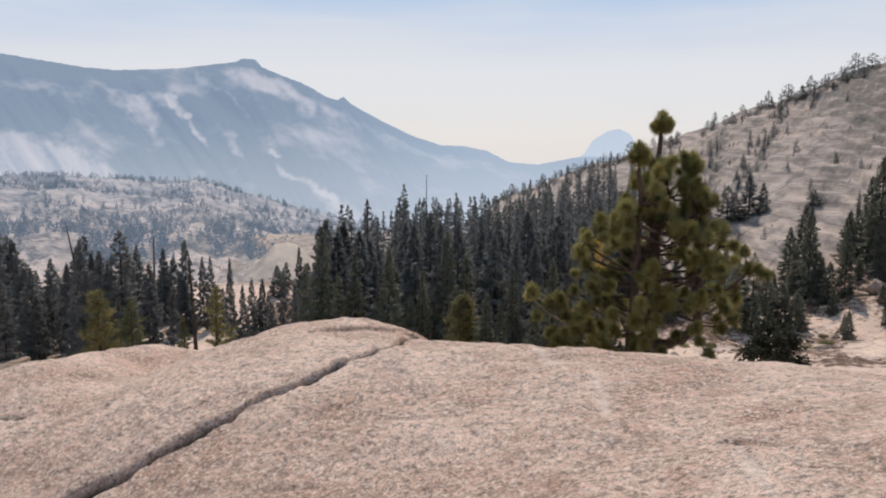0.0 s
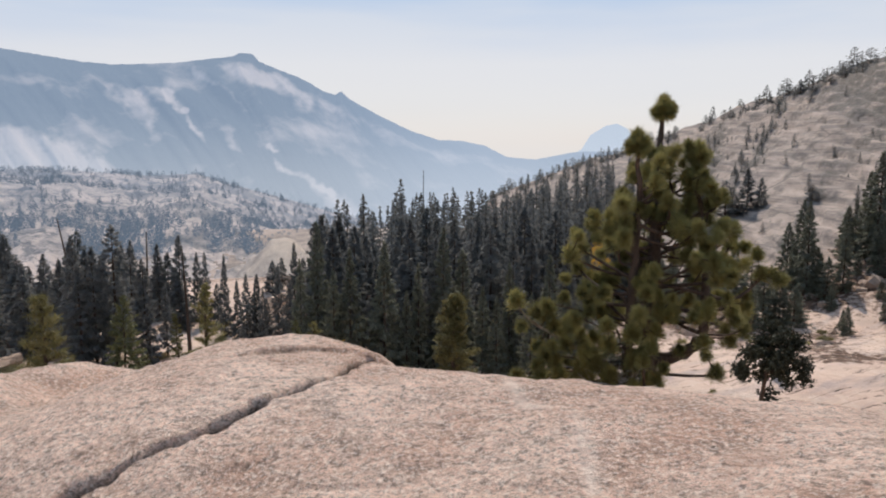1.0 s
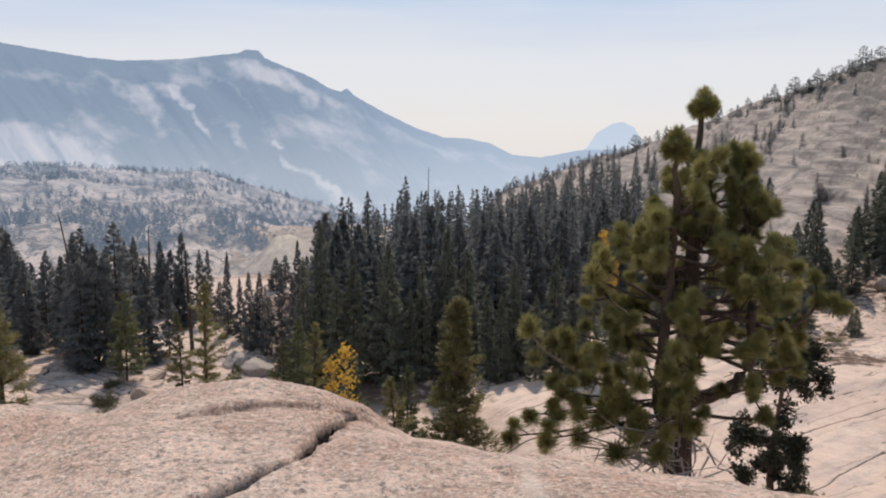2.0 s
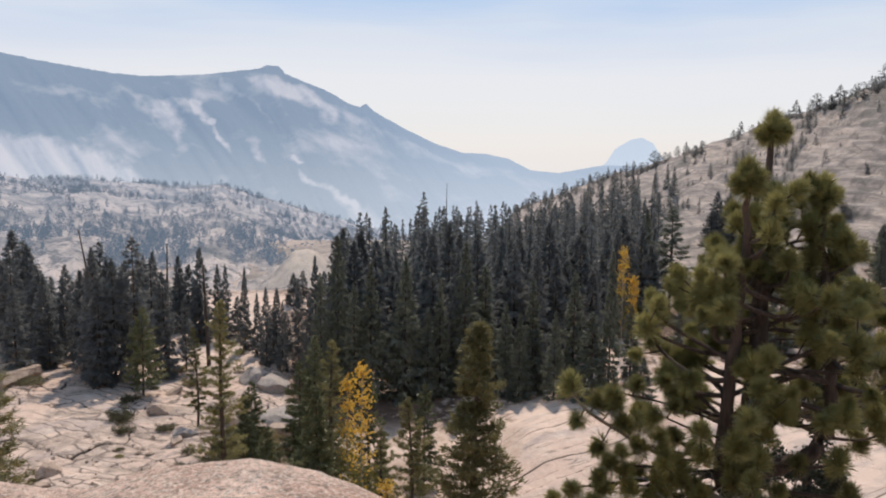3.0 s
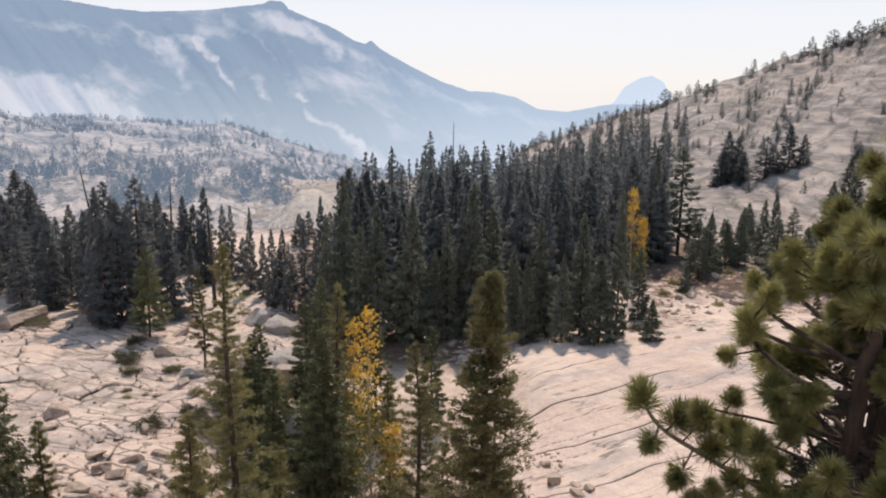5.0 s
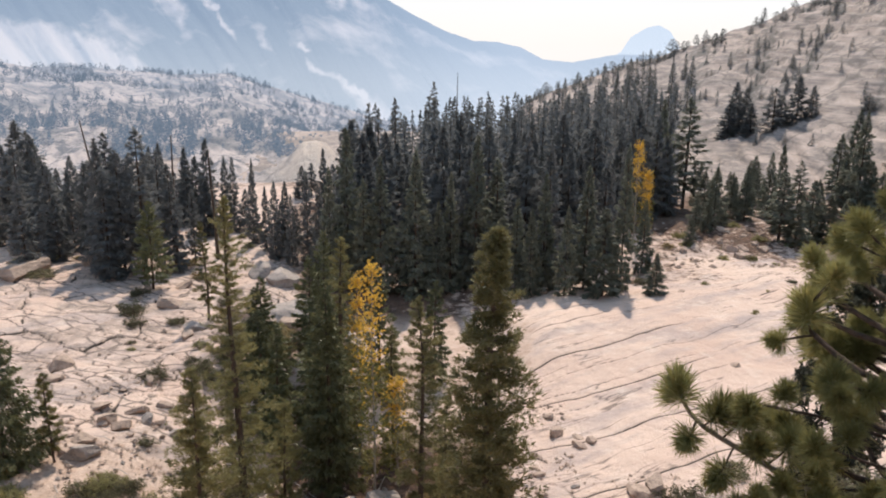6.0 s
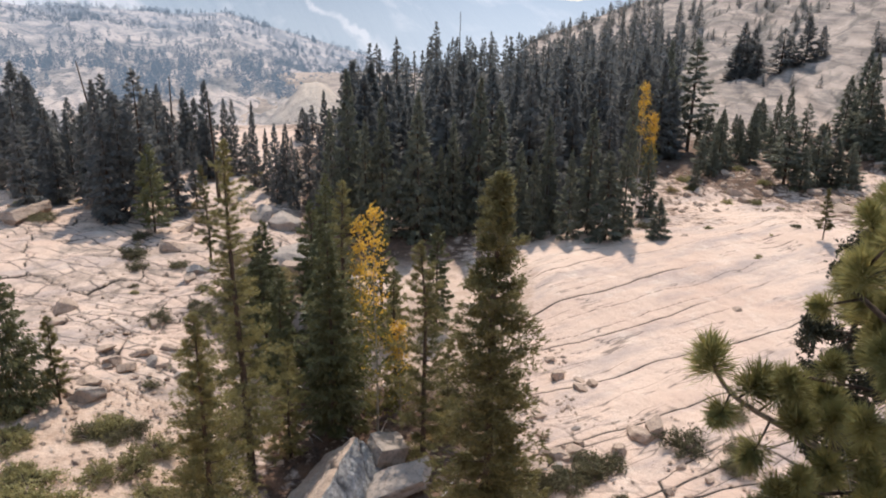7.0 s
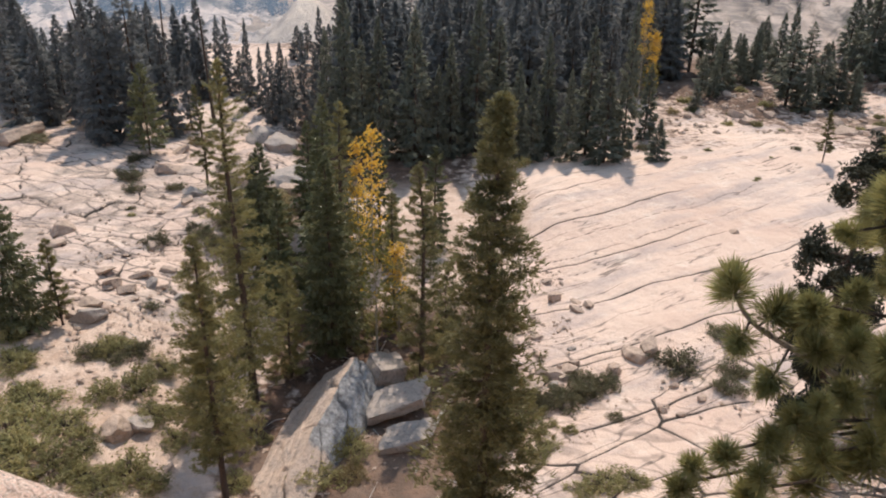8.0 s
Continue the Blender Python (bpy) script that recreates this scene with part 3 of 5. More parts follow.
def build_ridge():
    """The hazy wooded granite ridge across the canyon."""
    az = np.linspace(-50, 6, 420)
    d = np.concatenate([np.geomspace(240, 1020, 150), np.linspace(1030, 1500, 12)])
    a, r = np.meshgrid(az, d)
    el = np.interp(a, (-50, -31.4, -29.5, -25.8, -22.7, -20.2, -17.5, -15.6, -12.9, -9.7, -7.2, 6), (-0.8, -1.75, -2.1, -2.1, -2.4, -2.6, -2.45, -3.1, -3.9, -4.85, -5.6, -8))
    top = 1.6 + 1000 * np.tan(np.radians(el))
    s = np.clip((r - 240) / 760, 0, 1)
    z = -66 + (top + 66) * step(-0.15, 1.0, s) - 0.3 * np.clip(r - 1000, 0, 600)
    z = z + step(0.02, 0.2, s) * step(1.0, 0.85, s) * (9 * fbm(a * 0.30, r * 0.012, 5, 71) + 4 * np.abs(fbm(a * 0.9, r * 0.04, 4, 72)))
    z = z + 26 * np.exp(-((a + 11.6) / 3.0) ** 2 - ((r - 330) / 55) ** 2)
    x, y = r * np.sin(np.radians(a)), 4 + r * np.cos(np.radians(a))
    # share of the painted haze glow rises with distance
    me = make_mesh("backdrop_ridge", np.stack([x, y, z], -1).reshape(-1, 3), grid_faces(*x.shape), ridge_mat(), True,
                   {"haze_share": 0.10 + 0.26 * step(240, 1000, r), "hump": np.exp(-((a + 11.6) / 3.6) ** 4 - ((r - 330) / 70) ** 4)})
    tagged(new("backdrop_ridge", me), "pale granite ridge with scattered pines in blue haze", "ridge", kind="structure")
    return az, d, z


def build_far_mountain():
    az = np.linspace(-50, 30, 760)
    s = np.linspace(0, 1, 150)
    sky_az = (-60, -30.8, -27.7, -24.4, -22.3, -18.7, -16.1, -14.9, -14.25, -13.45, -13.0, -11.6, -9.8, -8.65, -7.75, -7.35, -6.8, -4.8, -2.35, -0.3, 1.3, 2.95, 4.6, 6.6, 9.0, 10.1, 34)
    sky_el = (7.0, 5.81, 5.32, 4.89, 4.77, 4.98, 5.36, 5.50, 5.78, 5.76, 5.23, 4.68, 4.0, 3.27, 3.04, 3.28, 2.77, 1.67, 0.51, -0.15, -0.18, -0.52, -1.34, -1.51, -1.04, -0.9, -1.5)
    a, v = np.meshgrid(az, s)
    el = np.interp(az, sky_az, sky_el) + 0.035 * fbm(az * 3.0, az * 0 + 1, 4, 81) + 0.05 * np.abs(vnoise(az * 9.0, az * 0, 80)) * step(-4, -10, az)
    top = 1.6 + 4600 * np.tan(np.radians(el))
    slant = a - 8.0 * (1 - v) ** 1.1                                         # spurs lean down to one side
    gully = fbm(slant * 0.42, v * 1.2, 3, 82)
    r = 2500 + 2100 * v + 230 * gully * step(1.0, 0.85, v) * step(0.0, 0.2, v)
    z = -420 + (top[None] + 420) * v ** 1.05
    z = z + 22 * fbm(slant * 1.3, v * 3, 4, 83) * step(1.0, 0.9, v)
    x, y = r * np.sin(np.radians(a)), 4 + r * np.cos(np.radians(a))
    e = np.degrees(np.arctan2(z, r))
    pale = 0.16 * fbm(slant * 0.38, v * 0.9, 6, 84) - 0.07 - 0.10 * step(0.85, 0.98, v)
    wa, we = a + 0.8 * fbm(a * 0.8, e * 0.8, 5, 85), e + 0.7 * fbm(a * 0.8, e * 0.8, 5, 86)
    # bare granite faces and chutes, each along a line down the slope: ends, half width, strength
    for a0, e0, a1, e1, wide, amp in ((-32, 0.9, -25.5, -0.9, 0.75, 0.75), (-32, -0.6, -24.4, -1.7, 1.1, 0.8), (-32, -2.4, -24.0, -2.6, 1.0, 0.7), (-26.8, 4.0, -24.6, 2.3, 0.9, 0.30), (-26.0, 2.2, -23.6, 0.4, 0.9, 0.22),
                                      (-22.2, 3.05, -19.2, 3.15, 0.45, 0.62), (-21.3, 2.6, -20.6, 1.2, 0.5, 0.5), (-20.4, 2.2, -19.9, 0.2, 0.4, 0.42), (-19.3, 3.1, -18.4, 1.87, 0.22, 0.85), (-18.4, 1.87, -16.8, -0.4, 0.20, 0.8),
                                      (-17.1, 4.5, -13.8, 2.1, 0.2, 0.42), (-14.7, 5.1, -11.6, 3.9, 0.5, 0.55), (-13.2, 4.6, -9.9, 2.9, 0.45, 0.55), (-10.0, 2.9, -7.6, 1.9, 0.35, 0.30), (-15.5, 0.7, -14.1, -0.8, 0.25, 0.5), (-12.15, -0.74, -11.8, -1.0, 0.17, 1.0),
                                      (-11.7, -1.64, -8.2, -3.9, 0.24, 0.85), (-9.0, -3.8, -6.6, -5.3, 0.55, 0.9), (-8.6, 1.0, -4.6, -3.0, 1.0, 0.28), (-6.2, 1.0, -3.0, -1.4, 0.6, 0.2)):
        t = np.clip(((wa - a0) * (a1 - a0) + (we - e0) * (e1 - e0)) / ((a1 - a0) ** 2 + (e1 - e0) ** 2), 0, 1)
        off = np.hypot(wa - a0 - t * (a1 - a0), we - e0 - t * (e1 - e0))
        pale = np.maximum(pale, pale + 0.30 * amp * step(2.1, 0.1, off / wide) * (1.0 + 0.5 * fbm(a * 2.5, e * 2.5, 5, 87)))
    # painted haze: paler low down and to the right, and stronger there
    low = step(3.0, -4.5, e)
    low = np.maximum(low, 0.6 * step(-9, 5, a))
    haze_share = 0.56 + 0.12 * low + 0.18 * step(-14, 4, a)
    me = make_mesh("backdrop_mountain", np.stack([x, y, z], -1).reshape(-1, 3), grid_faces(*x.shape), far_mat("far_mountain_haze_glow", (0.575, 0.665, 0.80)), True,
                   {"pale": pale, "low": low, "haze_share": haze_share})
    tagged(new("backdrop_mountain", me), "long mountain crest fading into blue smoke haze", "mountain", kind="structure")
    # the far rounded summit
    az = np.linspace(8.5, 20, 140)
    el = np.interp(az, (8.5, 9.9, 10.5, 11.6, 12.35, 13.1, 13.65, 14.4, 20), (-1.6, -0.75, 0.24, 0.91, 1.03, 0.65, -0.19, -1.07, -2)) + 0.03 * fbm(az * 4, az * 0, 3, 88)
    a, v = np.meshgrid(az, np.linspace(0, 1, 30))
    z = -300 + (1.6 + 4850 * np.tan(np.radians(el))[None] + 300) * v
    r = 4500 + 350 * v + 60 * fbm(a * 1.5, v * 3, 3, 89)
    # the painted haze glow covers nearly all of the summit's own colour
    me = make_mesh("backdrop_summit", np.stack([r * np.sin(np.radians(a)), 4 + r * np.cos(np.radians(a)), z], -1).reshape(-1, 3), grid_faces(*a.shape), far_mat("far_summit_haze_glow", (0.64, 0.725, 0.845)), True,
                   {"pale": -0.05 + 0 * a, "low": 0.75 + 0.25 * step(2.5, -3, np.degrees(np.arctan2(z, r))), "haze_share": 0.95 + 0 * a})
    tagged(new("backdrop_summit", me), "rounded granite summit, a blue silhouette in haze", "mountain", kind="structure")


build_outcrop()
build_ground()
RIDGE = build_ridge()
build_far_mountain()


# ------------------------------------------------------------------ shapes for plants
def tube(points, radii, sides=7):
    """A bent, tapering rod."""
    p, r = np.asarray(points, float), np.asarray(radii, float)
    t = np.gradient(p, axis=0)
    t /= np.linalg.norm(t, axis=1, keepdims=True) + 1e-9
    ref = np.where(np.abs(t[:, 2:3]) > 0.9, np.array([[1.0, 0, 0]]), np.array([[0, 0, 1.0]]))
    a = np.cross(t, ref)
    a /= np.linalg.norm(a, axis=1, keepdims=True) + 1e-9
    b = np.cross(t, a)
    ang = np.linspace(0, 2 * np.pi, sides, endpoint=False)
    v = p[:, None] + r[:, None, None] * (np.cos(ang)[None, :, None] * a[:, None] + np.sin(ang)[None, :, None] * b[:, None])
    i, k = np.meshgrid(np.arange(len(p) - 1), np.arange(sides), indexing="ij")
    q = i * sides + k
    n = i * sides + (k + 1) % sides
    return v.reshape(-1, 3), np.stack([q, n, n + sides, q + sides], -1).reshape(-1, 4)


def joined(pieces):
    verts, faces, n = [], [], 0
    for v, f in pieces:
        verts.append(v)
        faces.append(f + n)
        n += len(v)
    return np.concatenate(verts), np.concatenate(faces)


def smooth_line(points, n):
    """n points along a soft curve through the given ones."""
    p = np.asarray(points, float)
    t = np.linspace(0, len(p) - 1, n)
    out = np.stack([np.interp(t, np.arange(len(p)), p[:, k]) for k in range(3)], 1)
    for _ in range(2):
        out[1:-1] = 0.25 * out[:-2] + 0.5 * out[1:-1] + 0.25 * out[2:]
    return out


def blades(rng, centres, axes, k, length, width, spread, size=None):
    """k thin pointed blades from each centre, fanned about its axis."""
    n = len(centres)
    c, ax = np.repeat(centres, k, 0), np.repeat(axes, k, 0)
    way = ax + spread * rng.randn(n * k, 3)
    way /= np.linalg.norm(way, axis=1, keepdims=True) + 1e-9
    side = np.cross(way, rng.randn(n * k, 3))
    side /= np.linalg.norm(side, axis=1, keepdims=True) + 1e-9
    c = c + rng.randn(n * k, 3) * length * 0.18
    grow = np.repeat(np.ones(n) if size is None else size, k)[:, None]
    ln, side = length * grow * rng.uniform(0.6, 1.15, (n * k, 1)), side * grow
    v = np.stack([c - side * width / 2, c + side * width / 2, c + way * ln], 1).reshape(-1, 3)
    return v, np.arange(n * k * 3).reshape(-1, 3)


def conifer(seed, h, r, low, branches, along, k, length, width, power=0.8, droop=0.25, ragged=0.35, lean=0.0):
    """Arrays of a trunk and a crown: whorls of uneven branches with tufts of needles along them."""
    rng = np.random.RandomState(seed)
    bend = smooth_line([(0, 0, -0.6), (0.10 * rng.randn(), 0.10 * rng.randn(), h * 0.35), (lean * 0.5 + 0.12 * rng.randn(), 0.12 * rng.randn(), h * 0.7), (lean, 0, h)], 14)
    fat = 0.012 * h + 0.02
    trunk = [tube(bend, fat * np.linspace(1, 0.08, 14) ** 0.9, 8)]
    f = low + (1 - low) * (np.arange(branches) + rng.rand(branches)) / branches
    f = np.clip(f, low, 0.995)
    az = np.arange(branches) * 2.39996 + rng.randn(branches) * 0.5
    prof = np.minimum((1 - f) ** power, 0.45 + 2.2 * (f - low + 0.03))
    size = r * prof * (1 + ragged * rng.randn(branches)).clip(0.35, 1.7) + 0.05
    cx, cy = np.interp(f * h, bend[:, 2], bend[:, 0]), np.interp(f * h, bend[:, 2], bend[:, 1])
    cen, axs, big = [], [], []
    up = 0.35 * f - droop * (1 - f)
    for n in range(branches):
        t = np.sqrt(rng.uniform(0.04, 1.0, along))
        out = np.array([math.cos(az[n]), math.sin(az[n]), 0])
        p = np.array([cx[n], cy[n], f[n] * h]) + size[n] * t[:, None] * out + np.outer(size[n] * (up[n] * t + 0.12 * t * t), (0, 0, 1))
        swing = rng.randn(along) * 0.22 * size[n] * t
        p = p + swing[:, None] * np.array([-out[1], out[0], 0]) + rng.randn(along, 3) * 0.05 * length
        cen.append(p)
        big.append(np.full(along, 0.42 + 0.58 * (1 - f[n]) ** 0.5))
        axs.append(np.tile(out + np.array([0, 0, 0.35]), (along, 1)) + 0.3 * rng.randn(along, 3))
        if length < 0.5 and n % 2 == 0:
            end = np.array([cx[n], cy[n], f[n] * h]) + size[n] * 0.85 * out + np.array([0, 0, size[n] * (0.85 * up[n] + 0.08)])
            root = np.array([cx[n], cy[n], f[n] * h - 0.03])
            trunk.append(tube([root, 0.5 * (root + end) - [0, 0, 0.05 * size[n]], end], [0.025 + 0.01 * size[n], 0.014, 0.005], 4))
    if length < 0.5:
        for _ in range(int(14)):
            z, a, ln = rng.uniform(0.08, low + 0.2) * h, rng.rand() * 6.28, rng.uniform(0.3, 0.9)
            x0, y0 = np.interp(z, bend[:, 2], bend[:, 0]), np.interp(z, bend[:, 2], bend[:, 1])
            trunk.append(tube([(x0, y0, z), (x0 + ln * math.cos(a), y0 + ln * math.sin(a), z - 0.12 * ln)], [0.018, 0.004], 4))
    tip = np.stack([np.full(8, bend[-1, 0]), np.full(8, bend[-1, 1]), h - np.linspace(0.01, 0.10, 8) * h], 1)
    big.append(np.full(8, 0.42))
    cen.append(tip)
    axs.append(np.tile((0, 0, 1.0), (8, 1)))
    return joined(trunk), blades(rng, np.concatenate(cen), np.concatenate(axs), k, length, width, 0.55, np.concatenate(big))


def fir(seed, h, r, low, branches, along, leaf, wide, power=0.9, droop=0.3, ragged=0.2, lean=0.0):
    """Arrays of a trunk and a pointed crown of drooping, layered sprays."""
    rng = np.random.RandomState(seed)
    bend = smooth_line([(0, 0, -0.8), (0.06 * rng.randn(), 0.06 * rng.randn(), h * 0.4), (lean * 0.6, 0.06 * rng.randn(), h * 0.75), (lean, 0, h)], 12)
    trunk = tube(bend, (0.011 * h + 0.03) * np.linspace(1, 0.06, 12) ** 0.9, 7)
    f = np.clip(low + (1 - low) * ((np.arange(branches) + rng.rand(branches)) / branches) ** 0.92, low, 0.992)
    az = np.arange(branches) * 2.39996 + rng.randn(branches) * 0.5
    size = r * np.minimum((1 - f) ** power, 0.55 + 2.4 * (f - low)) * np.clip(1 + ragged * rng.randn(branches), 0.4, 1.6) + 0.06
    up = 0.5 * f * f - droop * (1 - f)
    b = np.repeat(np.arange(branches), along)
    n = len(b)
    t = rng.uniform(0.10, 1, n) ** 0.6
    out = np.stack([np.cos(az), np.sin(az), 0 * az], 1)[b]
    perp = np.stack([-out[:, 1], out[:, 0], 0 * t], 1)
    fan = rng.uniform(-1, 1, n)
    s = fan * 0.38 * size[b] * (1.05 - 0.75 * t)
    zz = np.array([[0, 0, 1.0]])
    root = np.stack([np.interp(f * h, bend[:, 2], bend[:, 0]), np.interp(f * h, bend[:, 2], bend[:, 1]), f * h], 1)[b]
    p = root + out * (size[b] * t)[:, None] + perp * s[:, None] + zz * (size[b] * (up[b] * t + 0.16 * t * t) - 0.12 * np.abs(s))[:, None]
    way = 0.8 * out + perp * fan[:, None] + zz * (-0.28 + 0.3 * rng.randn(n) - 0.9 * (rng.rand(n) < 0.5))[:, None]
    way /= np.linalg.norm(way, axis=1, keepdims=True) + 1e-9
    side = np.cross(way, zz + 1.1 * rng.randn(n, 3))
    side /= np.linalg.norm(side, axis=1, keepdims=True) + 1e-9
    grow = ((0.30 + 0.70 * ((1 - f)[b]) ** 0.6) * rng.uniform(0.7, 1.25, n))[:, None]
    v = np.stack([p - side * wide * grow / 2, p + side * wide * grow / 2, p + way * leaf * grow], 1)
    tip = np.array([[bend[-1, 0], bend[-1, 1], h]]) - zz * np.linspace(0.0, 0.08, 10)[:, None] * h
    lay = rng.randn(10, 3) * [0.5, 0.5, 0.2] + zz
    lay /= np.linalg.norm(lay, axis=1, keepdims=True)
    cut = np.cross(lay, rng.randn(10, 3)) * 0.25 * wide
    top = np.stack([tip - cut, tip + cut, tip + lay * leaf * 0.45], 1)
    v = np.concatenate([v, top]).reshape(-1, 3)
    return trunk, (v, np.arange(len(v)).reshape(-1, 3))


def tree(name, arrays, leaf, bark, x, y, z, label, group="", spin=0.0, scale=1.0):
    ob = thing(name, x, y, z, label, "tree", group)
    ob.rotation_euler = (0, 0, spin)
    ob.scale = (scale, scale, scale)
    part("trunk", make_mesh("trunk", *arrays[0], bark), ob)
    part("crown", make_mesh("crown", *arrays[1], leaf, False), ob)
    return ob


def spot(x, y, z, spin, sx, sz):
    return Matrix.LocRotScale((x, y, z), Euler((0, 0, spin)), (sx, sx, sz))


# ------------------------------------------------------------------ the tall pines of the slope's foot
NEAR_PINES = (
    # x, y, height, radius, clear trunk, branches, seed, needles
    (0.42, 26.3, None, 1.75, 0.05, 340, 1, LODGE, "tall lodgepole pine with full olive crown on the slope"),
    (-13.9, 47.3, 22.3, 2.2, 0.10, 190, 2, LODGE, "tall thin lodgepole pine rising from boulders"),
    (-9.7, 53.2, 15.4, 2.5, 0.06, 190, 3, NEARFIR, "dense dark green fir beside yellow aspens"),
    (-9.8, 59.0, 17.2, 2.1, 0.08, 130, 4, LODGE, "slim pine standing behind a darker fir"),
    (-3.2, 50.7, 15.7, 2.0, 0.10, 140, 5, LODGE, "slender grey-green pine above the leaning rocks"),
    (-12.9, 37.6, 16.0, 2.0, 0.18, 170, 6, LODGE, "lodgepole pine with bare lower trunk on shaded litter"),
    (-15.4, 43.6, 10.4, 2.1, 0.03, 130, 7, LODGE, "bushy young lodgepole pine beside a taller one"),
    (-31.2, 50.7, 11.0, 2.7, 0.02, 150, 8, NEARFIR, "dense dark fir at the edge of gravel"),
    (-28.3, 51.5, 6.5, 0.7, 0.15, 40, 9, LODGE, "thin sparse pine sapling on gravel"),
    (-36.4, 88.4, 10.4, 2.6, 0.12, 80, 10, NEARFIR, "young green pine on the broken slab"),
    (-12.2, 50.6, 8.5, 1.5, 0.05, 70, 31, LODGE, "small bushy pine in the shade of taller ones"),
    (-15.8, 52.5, 9.0, 1.4, 0.05, 70, 32, LODGE, "small bushy pine in the shade of taller ones"),
    (-1.6, 54.0, 7.5, 1.4, 0.04, 70, 33, LODGE, "small olive pine at the slab's edge"),
    (2.3, 45.8, 6.0, 1.2, 0.04, 60, 34, LODGE, "small olive pine at the slab's edge"),
    (-5.6, 57.5, 11.0, 1.6, 0.08, 80, 35, LODGE, "grey-green pine behind the aspens"),
    (-18.2, 66.0, 9.0, 1.7, 0.05, 70, 36, NEARFIR, "dark young fir by a shaded outcrop"),
    (-12.8, 66.0, 11.5, 1.9, 0.05, 90, 42, NEARFIR, "dark fir crowding the broken outcrop"),
    (-8.0, 68.0, 12.0, 2.0, 0.05, 80, 44, NEARFIR, "dark fir in front of the forest"),
    (-14.5, 77.0, 12.0, 2.0, 0.06, 80, 45, NEARFIR, "dark fir in front of the forest"),
    (-3.5, 72.0, 10.0, 1.8, 0.05, 70, 46, NEARFIR, "dark fir in front of the forest"),
    (-10.5, 63.0, 11.0, 1.9, 0.04, 80, 52, NEARFIR, "dark fir crowding the broken outcrop"),
    (-16.5, 61.5, 10.0, 1.9, 0.05, 90, 41, NEARFIR, "dark fir crowding the broken outcrop"),
    (-14.8, 71.5, 9.5, 1.9, 0.04, 80, 51, NEARFIR, "dark fir crowding the broken outcrop"),
    (-14.6, 58.5, 10.5, 1.9, 0.05, 90, 43, NEARFIR, "dark fir crowding the broken outcrop"),
    (-12.0, 61.0, 9.5, 1.8, 0.05, 80, 53, NEARFIR, "dark fir crowding the broken outcrop"),
    (-18.4, 68.5, 8.0, 1.7, 0.05, 70, 54, NEARFIR, "dark young fir by a shaded outcrop"),
    (41.4, 96.0, 6.3, 0.8, 0.2, 40, 71, LODGE, "thin sparse pine sapling on the wide slab"),
    (-27.3, 80.2, 10.5, 1.3, 0.18, 60, 14, LODGE, "thin pine with yellowing shrub at its foot"),
)


def build_small_pine():
    x, y = -4.85, 10.5
    z = land_at(x, y)
    arrays = conifer(61, -0.42 - z, 0.36, 0.12, 90, 22, 8, 0.13, 0.018, 0.45, 0.1, 0.4, 0.1)
    tree("pine_tree", arrays, LODGE, BARK, x, y, z, "small olive pine growing below the dome's shoulder")


def build_near_pines():
    for x, y, h, r, low, n, seed, leaf, label in NEAR_PINES:
        z = land_at(x, y)
        if h is None:
            h = -4.0 - z + 0.42
        lean = 0.25 * math.sin(seed * 2.1)
        if leaf is NEARFIR:
            arrays = fir(seed, h, r, low, int(1.5 * n), 60, 0.40, 0.17, 0.72, 0.25, 0.28, lean)
        else:
            arrays = conifer(seed, h, r, low, n, 28, 6, 0.28, 0.065, 0.62, 0.22, 0.42, lean)
        tree("pine_tree", arrays, leaf, BARK, x, y, z, label, "tall pines below the dome")


build_near_pines()
build_small_pine()


# ------------------------------------------------------------------ the forest beyond
# x, y, height, radius of the trees that stand out
STAND_EDGE = ((-7.2, 98.2, 18.3, 3.2), (-11.6, 98.6, 17.5, 2.8), (0.2, 100.6, 19.9, 2.7), (5.3, 100.1, 12.4, 1.9), (7.0, 98.2, 11.4, 1.9), (11.2, 96.9, 11.4, 1.8), (15.5, 95.8, 11.2, 2.3), (18.0, 97.4, 18.4, 1.7),
              (-16.0, 100.3, 20.1, 2.4), (-17.8, 97.8, 15.1, 1.8), (-13.7, 98.3, 14.6, 2.0), (-3.0, 100.0, 15.4, 2.1), (2.8, 103.6, 16.6, 2.2), (8.8, 101.1, 15.6, 2.0), (13.9, 100.1, 16.0, 1.8), (21.9, 96.0, 5.3, 1.8), (-4.4, 98.0, 12.1, 1.6), (23.1, 109.6, 10.5, 1.7))
LEFT_WOODS = ((-77.8, 134.1, 14.6, 3.4), (-74.3, 131.2, 13.1, 3.0), (-58.1, 106.6, 12.6, 3.1), (-71.0, 118.9, 12.7, 2.5), (-54.4, 105.9, 11.3, 2.1), (-45.1, 95.4, 16.3, 2.5), (-41.9, 93.6, 15.3, 2.7), (-40.1, 95.3, 17.7, 2.6), (-42.9, 92.0, 13.1, 2.4),
              (-37.1, 96.7, 13.7, 1.9), (-44.3, 121.4, 12.3, 2.6), (-39.6, 117.6, 14.1, 2.2), (-38.1, 121.0, 11.1, 1.4), (-35.8, 117.5, 11.6, 1.3), (-31.1, 111.3, 12.2, 1.4), (-25.8, 102.5, 10.7, 1.2), (-24.8, 104.1, 10.5, 1.2), (-22.0, 104.5, 12.3, 1.4),
              (-28.6, 108.4, 9.0, 1.1), (-23.3, 101.0, 9.5, 1.1), (-21.5, 113.6, 14.4, 1.6), (-43.9, 109.8, 13.3, 1.9), (-35.5, 99.8, 10.1, 1.1), (-20.0, 102.0, 11.5, 1.5))
